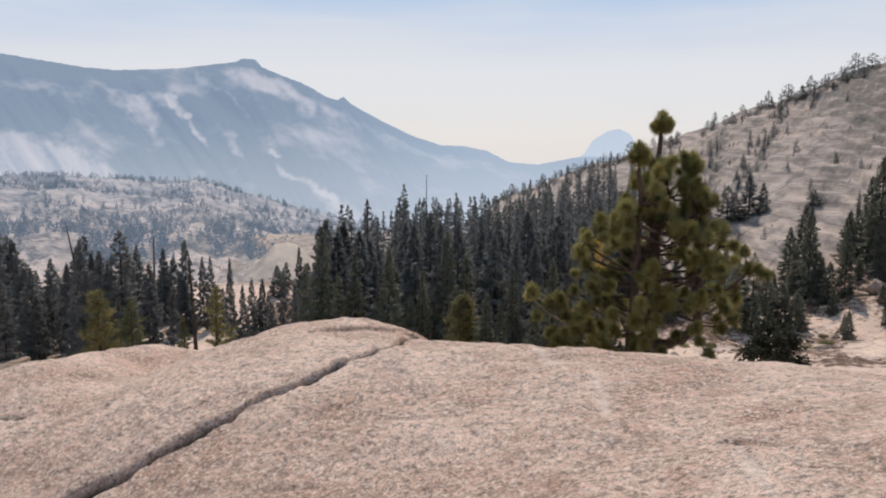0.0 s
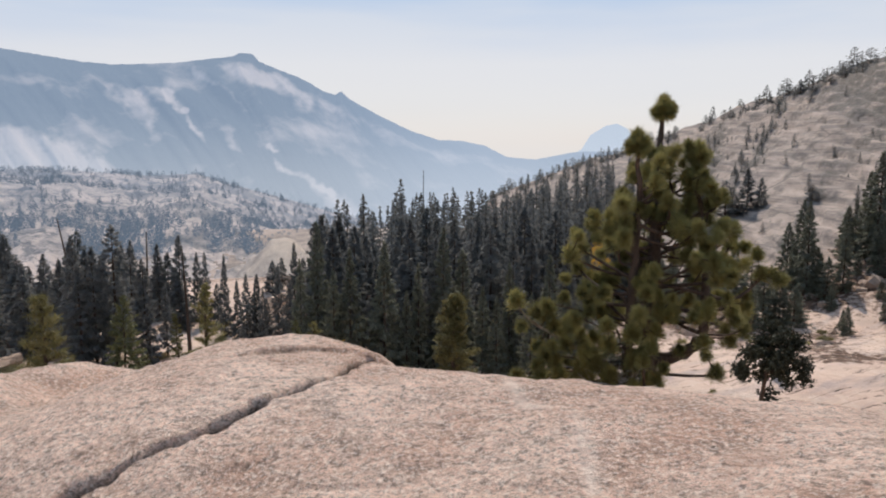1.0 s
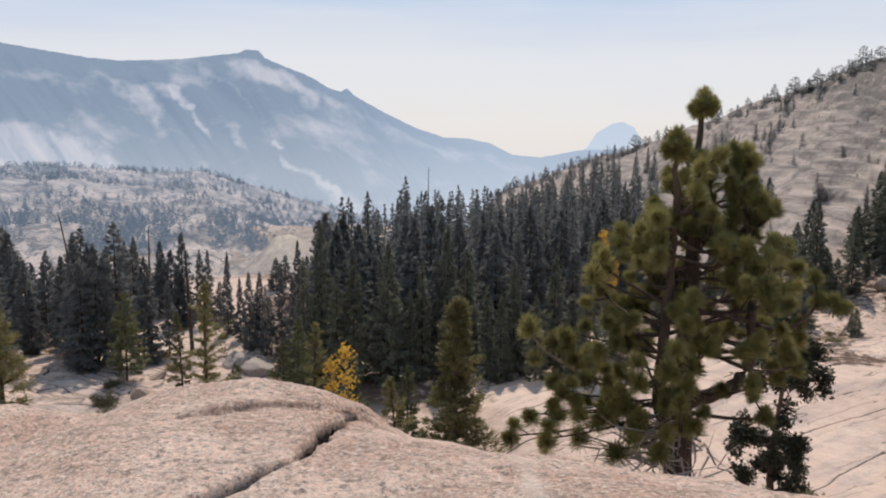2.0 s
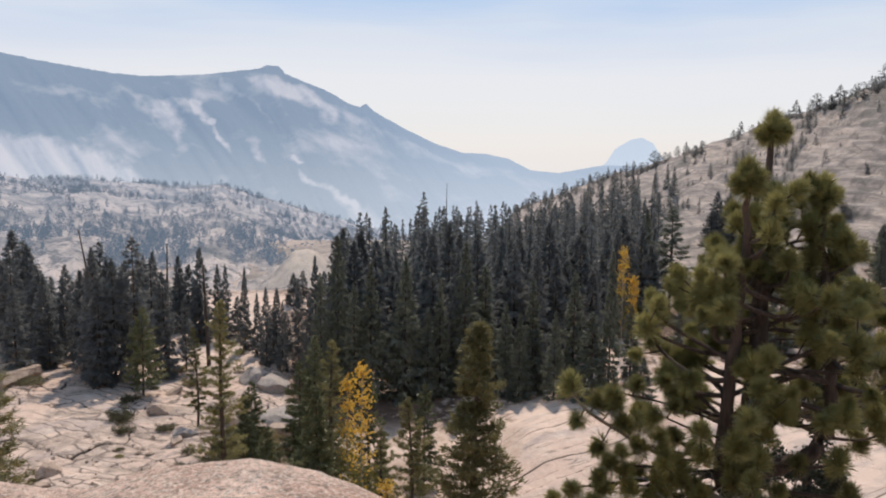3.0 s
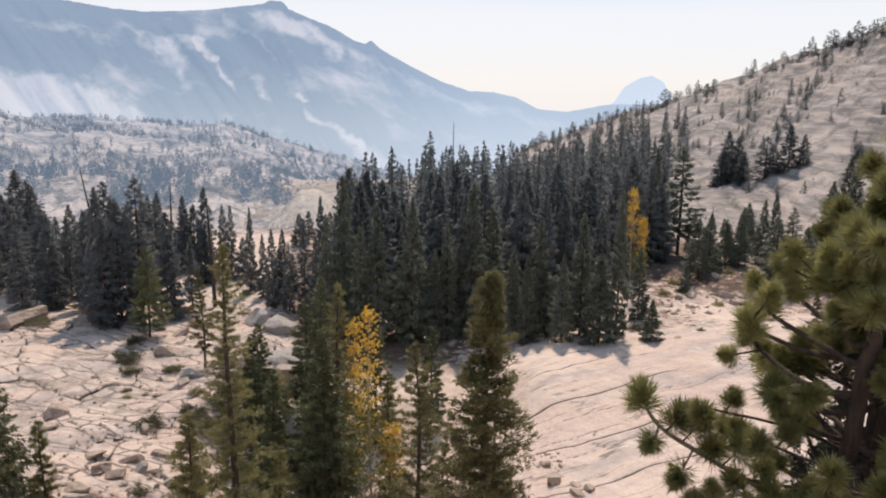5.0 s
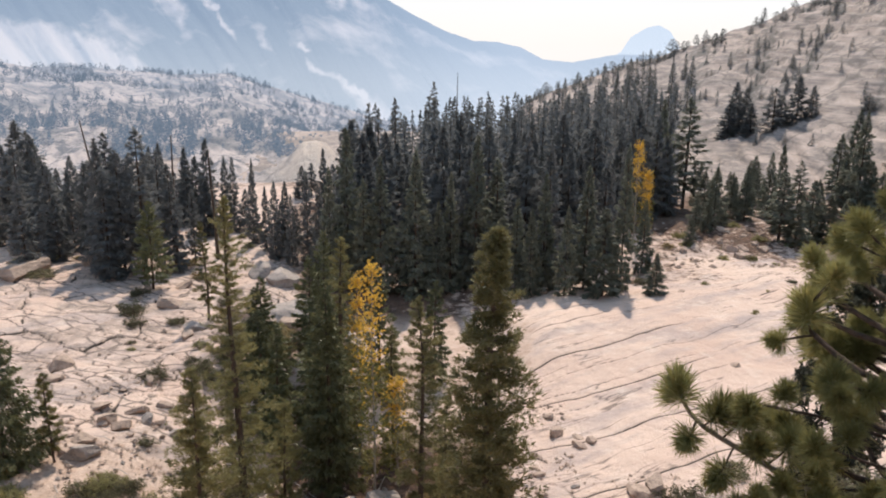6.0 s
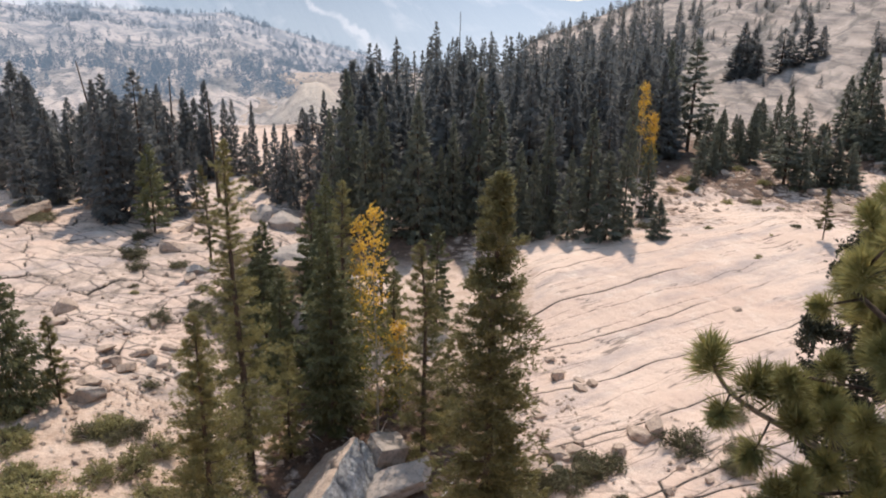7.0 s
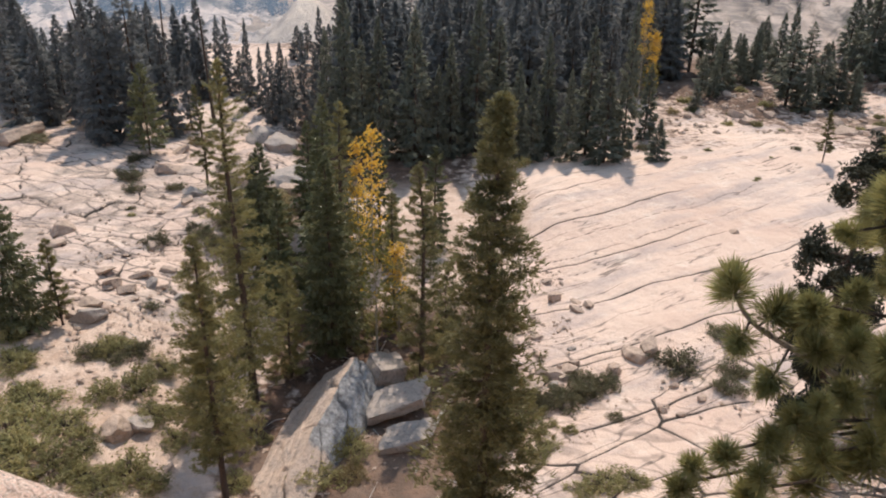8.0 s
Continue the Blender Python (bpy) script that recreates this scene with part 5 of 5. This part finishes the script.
def build_snags():
    rng = np.random.RandomState(4)
    for x, y, h, lean, label in ((-44.5, 96.5, 18.0, -2.6, "tall leaning dead snag among the pines"), (-38.0, 100.0, 16.5, 0.4, "upright bare dead pine"), (-5.9, 232.0, 22.0, 0.2, "bare dead spire above the forest"), (-34.0, 104.0, 14.0, -0.5, "upright bare dead pine")):
        line = smooth_line([(0, 0, -0.5), (lean * 0.4, 0, h * 0.45), (lean, 0, h)], 10)
        wood = [tube(line, np.linspace(0.30, 0.06, 10), 7)]
        for _ in range(26):
            t = rng.uniform(0.3, 0.97)
            root = np.array([np.interp(t, np.linspace(0, 1, 10), line[:, k]) for k in range(3)])
            a, ln = rng.uniform(0, 6.28), rng.uniform(0.3, 1.1) * (1.2 - t)
            wood.append(tube(np.stack([root, root + [ln * math.cos(a), ln * math.sin(a), -0.1 * ln]]), [0.03, 0.008], 4))
        ob = new("dead_tree", make_mesh("dead_tree", *joined(wood), BARK))
        ob.location = (x, y, land_at(x, y))
        tagged(ob, label, "tree", "dead trees")
    for x, y, z0, ln, a, tilt in ((-56, 108, 0.6, 9, 0.3, 0.12), (-50, 104, 0.9, 7, -0.5, 0.2), (-47, 99, 0.4, 8, 0.9, -0.05), (-60, 114, 0.8, 8, -0.2, 0.15), (-43, 95, 0.5, 6, 2.2, 0.1), (-23, 61, 0.5, 4, 0.5, 0.1), (-1.5, 46.5, 0.5, 5, 1.2, 0.15)):
        line = smooth_line([(-ln / 2, 0, -tilt * ln / 2), (0, 0.1, 0), (ln / 2, 0, tilt * ln / 2)], 8)
        ob = new("fallen_log", make_mesh("fallen_log", *tube(line, np.linspace(0.17, 0.07, 8), 8), DEADWOOD))
        ob.location, ob.rotation_euler = (x, y, land_at(x, y) + z0 * 0.5), (0, 0, a)
        tagged(ob, "weathered grey fallen log lying among rocks", "log", "fallen logs")


build_juniper()
for spec in ((-6.5, 52.4, 17.0, 1.3, 21, "slender aspen with bright yellow top leaves"), (-8.4, 58.5, 14.5, 1.1, 22, "yellow aspen partly hidden by firs"), (-5.2, 55.0, 8.0, 1.4, 23, "low golden aspen sapling among pines"),
             (24.0, 121.0, 16.5, 2.1, 24, "tall golden aspen at the forest's edge"), (25.8, 121.5, 12.0, 1.3, 25, "shorter golden aspen at the forest's edge")):
    aspen(*spec)
build_snags()


# ------------------------------------------------------------------ rocks and shrubs
def stone_mesh(seed, material, flat=0.65):
    bm = bmesh.new()
    bmesh.ops.create_cube(bm, size=1.7)
    bmesh.ops.subdivide_edges(bm, edges=bm.edges[:], cuts=8, use_grid_fill=True)
    off = Vector((seed * 3.7, seed * 1.3, seed * 5.1))
    rng = np.random.RandomState(seed)
    cuts = [(Vector(rng.randn(3)).normalized(), rng.uniform(0.55, 0.9)) for _ in range(9)]
    for v in bm.verts:
        p = v.co.lerp(v.co.normalized(), 0.3)
        p.x += 0.22 * p.y * math.sin(seed)
        for way, far in cuts:
            over = p.dot(way) - far
            if over > 0:
                p -= way * over * 0.97
        p *= 1.12 * (1 + 0.10 * noise.noise(p * 1.4 + off) + 0.04 * noise.noise(p * 5 + off))
        v.co = (p.x, p.y, p.z * flat)
    me = bpy.data.meshes.new("rock")
    bm.to_mesh(me)
    bm.free()
    me.materials.append(material)
    me.polygons.foreach_set("use_smooth", [False] * len(me.polygons))
    return me


STONES = [stone_mesh(n + 1, BOULDER if n != 3 else GREYROCK, 0.5 + 0.08 * n) for n in range(6)]
# x, y, radius: on the broken slab, at the wide slab's foot, and farther off
SLAB_ROCKS = ((-36.1, 67.3, 1.5), (-35.7, 64.8, 1.3), (-27.7, 54.4, 1.0), (-27.0, 52.5, 1.7), (-28.1, 52.5, 0.7), (-27.5, 57.9, 1.1), (-26.0, 56.9, 1.2), (-26.0, 59.6, 1.1), (-24.7, 58.3, 1.0), (-24.2, 60.9, 0.9), (-29.1, 59.9, 1.0), (-32.6, 84.0, 1.9),
              (-36.8, 88.7, 1.7), (-27.4, 74.2, 1.4), (-33.9, 90.9, 1.4), (-27.3, 77.0, 1.8), (-25.7, 77.7, 1.5), (-27.0, 65.0, 1.0), (-22.6, 63.0, 1.1), (-24.0, 67.5, 1.2), (-22.0, 57.4, 0.9), (-20.5, 41.4, 1.5), (-19.4, 42.6, 1.2), (-32.5, 73.8, 0.35))
FOOT_ROCKS = ((6.2, 51.6, 0.8), (7.1, 52.4, 0.6), (5.3, 52.0, 0.7), (10.3, 52.6, 0.9), (12.0, 54.6, 1.3), (13.4, 55.2, 1.1), (5.2, 56.5, 0.4), (5.2, 54.3, 0.5), (6.5, 65.8, 0.6), (7.0, 63.2, 1.0), (8.6, 61.1, 0.6), (9.7, 61.8, 0.6), (8.8, 62.7, 0.5), (4.4, 50.5, 0.8),
              (-5.2, 52.7, 0.8), (-4.8, 58.2, 0.5), (-5.4, 51.2, 0.6), (-3.1, 52.3, 0.8), (-13.6, 53.7, 0.9), (-11.8, 51.0, 0.5), (-13.5, 51.6, 0.6), (25.4, 76.0, 0.58))
FAR_ROCKS = ((39.9, 119.4, 0.9), (-61.5, 106.8, 3.3), (-53.7, 92.1, 3.4), (-20.4, 83.0, 4.2), (-17.6, 81.5, 3.4), (-22.8, 82.0, 3.0), (-23.3, 94.5, 2.4), (-19.8, 87.6, 2.0), (-22.5, 85.4, 1.6), (-26.1, 96.1, 1.8), (51.4, 112.3, 2.0), (57.6, 116.2, 1.8), (25.2, 96.5, 0.5))


def build_rocks():
    rng = np.random.RandomState(31)
    plan = [(x, y, 0.75 * r) for x, y, r in SLAB_ROCKS] + list(FOOT_ROCKS + FAR_ROCKS)
    for count, x0, x1, y0, y1, r0, r1 in ((40, -31, -18, 51, 66, 0.10, 0.5), (40, 3, 8, 46, 60, 0.12, 0.5), (22, -12, -1, 46, 58, 0.2, 0.8), (70, 28, 66, 120, 142, 0.25, 1.3), (60, 55, 90, 135, 165, 0.4, 2.2), (30, -60, -20, 92, 118, 0.5, 1.9), (30, -23, -12, 60, 84, 0.3, 1.5), (16, 8, 20, 46, 54, 0.15, 0.5), (20, -28, -16, 38, 50, 0.15, 0.6), (14, 6, 24, 98, 106, 0.2, 0.7)):
        for _ in range(count):
            plan.append((rng.uniform(x0, x1), rng.uniform(y0, y1), r0 + (r1 - r0) * rng.rand() ** 2.2))
    zs = land(np.array([p[0] for p in plan]), np.array([p[1] for p in plan]))
    for (x, y, r), z in zip(plan, zs):
        ob = new("boulder" if r > 0.6 else "stone", STONES[rng.randint(6)])
        ob.matrix_basis = Matrix.LocRotScale((x, y, z + 0.10 * r), Euler((rng.uniform(-0.35, 0.35), rng.uniform(-0.35, 0.35), rng.uniform(0, 6.28))), (r * rng.uniform(0.8, 1.2), r * rng.uniform(0.6, 0.9), r * rng.uniform(0.5, 0.85)))
        tagged(ob, "angular weathered granite boulder resting on rock" if r > 0.6 else "loose grey granite stone on gravel", "rock", "boulders" if r > 0.6 else "loose stones")


def shrub_arrays(seed, k=4, leaf=0.085):
    rng = np.random.RandomState(seed)
    cen, wood = [], []
    for n in range(46):
        a, e = n * 2.4, math.acos(rng.uniform(0.0, 1.0))
        rad = rng.uniform(0.55, 1.0) * (1 + 0.25 * math.sin(3 * a + seed))
        tip = np.array([rad * math.sin(e) * math.cos(a), rad * math.sin(e) * math.sin(a), 0.62 * rad * math.cos(e) + 0.08])
        wood.append(tube(np.stack([(0.1 * tip[0], 0.1 * tip[1], -0.1), 0.5 * tip + [0, 0, 0.05], tip]), [0.022, 0.014, 0.006], 4))
        m = rng.randint(14, 28)
        cen.append(tip * rng.uniform(0.7, 1.06, (m, 1)) + 0.095 * rng.randn(m, 3))
    cen = np.concatenate(cen)
    cen[:, 2] = np.abs(cen[:, 2])
    return joined(wood), blades(rng, cen, rng.randn(len(cen), 3) + np.array([0, 0, 0.6]), k, leaf, leaf * 0.5, 0.6)


# x, y, radius
OLIVE_SHRUBS = ((-30.8, 49.4, 1.5), (-28.8, 46.1, 1.8), (-25.6, 42.4, 2.0), (-25.5, 39.7, 2.2), (-23.0, 40.6, 1.9), (-22.2, 37.5, 1.9), (-22.4, 44.3, 1.5), (-20.9, 45.6, 2.0), (-20.2, 47.9, 1.5), (-19.0, 43.3, 1.4), (-18.4, 38.4, 1.8), (-19.1, 36.6, 1.5), (-17.1, 38.1, 1.3),
                (-26.9, 43.5, 1.3), (-21.2, 39.2, 1.3), (-18.0, 46.3, 1.1), (-24.0, 38.0, 1.7), (-27.6, 41.0, 1.8), (-20.3, 37.2, 1.6), (-17.2, 42.0, 1.2), (-6.9, 42.5, 1.6), (-8.5, 40.1, 1.7), (7.9, 40.3, 1.5), (6.6, 39.8, 1.1), (9.6, 40.6, 1.2), (-24.3, 36.2, 1.8))
DARK_SHRUBS = ((6.5, 48.8, 1.7), (8.6, 50.1, 1.6), (4.6, 47.6, 1.6), (14.9, 53.0, 2.2), (7.6, 51.4, 1.0), (9.6, 46.9, 0.7), (19.2, 57.2, 1.6), (18.6, 52.2, 1.3), (17.6, 50.1, 1.4), (5.6, 48.2, 1.4), (7.6, 49.4, 1.4), (3.6, 46.8, 1.5), (9.6, 51.0, 1.1),
               (-35.7, 80.9, 1.9), (-34.1, 77.7, 1.1), (-27.1, 65.9, 1.4), (-23.4, 55.0, 0.9), (-22.3, 49.2, 1.4), (-23.0, 47.8, 1.0), (-24.8, 48.1, 1.4), (-37.2, 86.2, 1.3), (-50.7, 90.4, 1.9), (-30.3, 79.1, 1.2), (-21.3, 72.2, 1.6), (-27.1, 86.0, 1.6),
               (6.0, 16.2, 0.8), (6.7, 16.4, 0.9), (5.5, 15.0, 0.7), (7.2, 17.2, 1.0), (-32.5, 73.2, 0.45))


def build_shrubs():
    rng = np.random.RandomState(77)
    kinds = [shrub_arrays(300 + n) for n in range(3)]
    dry = shrub_arrays(310, 3, 0.09)
    plan = [(x, y, r, 0) for x, y, r in OLIVE_SHRUBS] + [(x, y, r, 2) for x, y, r in DARK_SHRUBS]
    plan += [(40.0, 100.6, 0.85, 2), (-17.3, 72.1, 1.6, 1), (-15.4, 66.2, 1.2, 1), (-32.9, 94.1, 1.4, 1), (21.7, 102.5, 1.4, 2)]
    for count, x0, x1, y0, y1, r0, r1, yellow in ((16, -30, -16, 36, 50, 0.6, 1.6, 0.15), (14, -13, -1, 38, 60, 0.5, 1.3, 0.35), (16, -24, -12, 60, 92, 0.6, 1.6, 0.3), (22, 24, 62, 112, 140, 0.6, 1.7, 0.1), (18, -60, -26, 94, 122, 0.7, 1.8, 0.15), (8, 3, 12, 42, 52, 0.5, 1.0, 0.1), (5, 16, 40, 88, 106, 0.25, 0.6, 0.1), (5, -36, -26, 60, 90, 0.4, 0.8, 0.1), (14, -20, -9, 58, 80, 0.7, 1.6, 0.35)):
        for _ in range(count):
            plan.append((rng.uniform(x0, x1), rng.uniform(y0, y1), rng.uniform(r0, r1), int(rng.rand() < yellow)))
    for _ in range(30):
        plan.append((rng.uniform(-25, -12), rng.uniform(60, 82), rng.uniform(0.8, 2.0), 2))
    zs = land(np.array([p[0] for p in plan]), np.array([p[1] for p in plan]))
    masters = {}
    for (x, y, r, yellow), z in zip(plan, zs):
        key = 9 if yellow == 1 else rng.randint(3) + 3 * (yellow == 2)
        m = Matrix.LocRotScale((x, y, z), Euler((0, 0, rng.uniform(0, 6.28))), (r * rng.uniform(0.9, 1.2), r * rng.uniform(0.8, 1.1), r * rng.uniform(0.6, 0.9)))
        if key not in masters:
            arrays = dry if key == 9 else kinds[key % 3]
            ob = thing("shrub", 0, 0, 0, {0: "low dense olive green shrub on gravelly soil", 1: "yellowing autumn shrub among rocks", 2: "dark olive shrub rooted in a granite joint"}[yellow], "shrub", ("green shrubs", "yellow shrubs", "dark shrubs")[yellow])
            part("stem", make_mesh("stem", *arrays[0], BARK), ob)
            part("foliage", make_mesh("foliage", *arrays[1], (SHRUB, DRY, DARKSHRUB)[yellow], False), ob)
            ob.matrix_basis = m
            masters[key] = ob
        else:
            copy_thing(masters[key], Matrix()).matrix_basis = m


def build_leaning_rock():
    """The long split boulder like a roof below the pines, with slabs leaning on it."""
    u, v = np.meshgrid(np.linspace(0, 1, 110), np.linspace(-1, 1, 70), indexing="ij")
    half = 2.3 * (0.75 + 0.35 * np.sin(u * 2.6))
    top = 2.4 * np.interp(u, (0, 0.15, 0.6, 0.92, 1.0), (0.05, 0.35, 0.95, 1.0, 0.25))
    edge = 0.18
    roof = np.where(v < edge, (v + 1) / (1 + edge), (1 - v) / (1 - edge))
    z = top * np.clip(roof, 0, 1) ** np.where(v < edge, 0.9, 0.7)
    along = -7.0 + 13.6 * u
    z = z + 0.16 * fbm(along * 0.8, v * 2.2, 5, 91) - 0.07 * np.abs(np.sin(13 * v + 1.5 * fbm(along * 0.25, v * 2, 3, 94))) ** 6 * (v < edge)
    # bent cracks across the roof, each block a little higher than the next
    run = along * 0.27 + 0.8 * (v - edge) + 0.45 * fbm(v * 2.5, along * 0.3, 3, 92)
    crack = np.exp(-((run % 1 - 0.5) / 0.035) ** 2)
    crack = np.clip(crack, 0, 1) * step(1.0, 0.8, np.abs(v)) * (0.35 + 0.65 * (v > edge - 0.35))
    z = z + 0.13 * (np.floor(run + 0.5) % 2) - 0.26 * crack
    # the face past the ridge line, painted grey for its shade
    shade_grey = step(edge - 0.12, edge + 0.02, v) * step(0.25, 0.4, u)
    x = half * v + 0.25 * fbm(u * 5, v * 3, 3, 93)
    a = math.atan2(3.0, 13.4)
    c, q = math.cos(-a), math.sin(-a)
    X, Y = -9.0 + c * x - q * along, 44.3 + q * x + c * along
    base = -29.5
    edgez = np.where((np.abs(v) > 0.99) | (u < 0.005) | (u > 0.995), base - 1.0, base + z)
    me = make_mesh("split_boulder", np.stack([X, Y, edgez], -1).reshape(-1, 3), grid_faces(*u.shape), SPLITROCK, True, {"shade_grey": shade_grey, "crack": crack})
    tagged(new("split_boulder", me), "long split granite boulder shaped like a roof", "rock")
    bm = bmesh.new()
    bmesh.ops.create_cube(bm, size=2.0)
    bmesh.ops.subdivide_edges(bm, edges=bm.edges[:], cuts=7, use_grid_fill=True)
    for v in bm.verts:
        p = v.co.copy()
        p = p.lerp(p.normalized() * 1.25, 0.22)
        v.co = p * (1 + 0.16 * noise.noise(p * 1.1 + Vector((4, 7, 2))) + 0.05 * noise.noise(p * 4.0)) + Vector((0.25 * p.y, 0, 0))
    block = bpy.data.meshes.new("leaning_slab")
    bm.to_mesh(block)
    bm.free()
    block.materials.append(GREYROCK)
    for x, y, z, size, turn in ((-4.4, 46.6, -28.4, (1.9, 1.0, 0.42), (0.15, -0.22, 0.35)), (-3.6, 43.6, -28.9, (1.5, 0.9, 0.35), (0.1, -0.2, 0.2)), (-5.6, 50.4, -28.6, (1.3, 1.1, 0.7), (0.1, 0.3, 0.8))):
        ob = new("leaning_slab", block)
        ob.matrix_basis = Matrix.LocRotScale((x, y, z), Euler(turn), size)
        tagged(ob, "grey granite slab leaning beside the split boulder", "rock", "leaning slabs")


build_rocks()
build_shrubs()
build_leaning_rock()


def build_debris():
    """Gravel, broken stone and sticks strewn over the soil."""
    rng = np.random.RandomState(57)
    bits, sticks = [], []
    ball = np.array([(1, 0, 0), (0, 1, 0), (-1, 0, 0), (0, -1, 0), (0, 0, 1), (0, 0, -1)], float)
    sides = np.array([(0, 1, 4), (1, 2, 4), (2, 3, 4), (3, 0, 4), (1, 0, 5), (2, 1, 5), (3, 2, 5), (0, 3, 5)])
    for count, x0, x1, y0, y1, r0, r1, lean in ((1700, -33, -16, 42, 66, 0.03, 0.24, 0.2), (1500, 2.5, 8, 44, 68, 0.03, 0.22, 0.05), (1300, -15, 4, 36, 62, 0.04, 0.30, 0.5), (700, 26, 62, 112, 136, 0.10, 0.5, 0.1), (700, -38, -14, 62, 92, 0.05, 0.40, 0.1), (300, 8, 22, 48, 57, 0.03, 0.2, 0.1)):
        x, y = rng.uniform(x0, x1, count), rng.uniform(y0, y1, count)
        keep = fbm(x * 0.35, y * 0.35, 3, 95) > rng.uniform(-0.35, 0.15, count)
        x, y = x[keep], y[keep]
        z = land(x, y)
        r = r0 + (r1 - r0) * rng.rand(len(x)) ** 3
        for px, py, pz, pr in zip(x, y, z, r):
            a = rng.uniform(0, 6.28)
            c, q = math.cos(a), math.sin(a)
            v = ball * rng.uniform(0.6, 1.25, (6, 1)) * (pr * 1.3, pr * 0.9, pr * 0.7)
            bits.append((np.stack([c * v[:, 0] - q * v[:, 1] + px, q * v[:, 0] + c * v[:, 1] + py, v[:, 2] + pz + 0.25 * pr], 1), sides))
            if rng.rand() < 0.25 * lean:
                ln, tilt = rng.uniform(0.4, 1.8), rng.uniform(-0.05, 0.25)
                end = np.array([px + ln * c, py + ln * q, pz + 0.05 + tilt * ln])
                sticks.append(tube(np.stack([(px, py, pz + 0.03), 0.5 * (np.array([px, py, pz]) + end) + 0.06 * rng.randn(3) + [0, 0, 0.05], end]), [0.035, 0.028, 0.012], 5))
    tagged(new("gravel", make_mesh("gravel", *joined(bits), BOULDER, False)), "broken granite gravel strewn over soil and slab edges", "gravel", kind="stuff")
    tagged(new("fallen_sticks", make_mesh("fallen_sticks", *joined(sticks), DEADWOOD)), "weathered grey sticks scattered on needle litter", "sticks", kind="stuff")


build_debris()
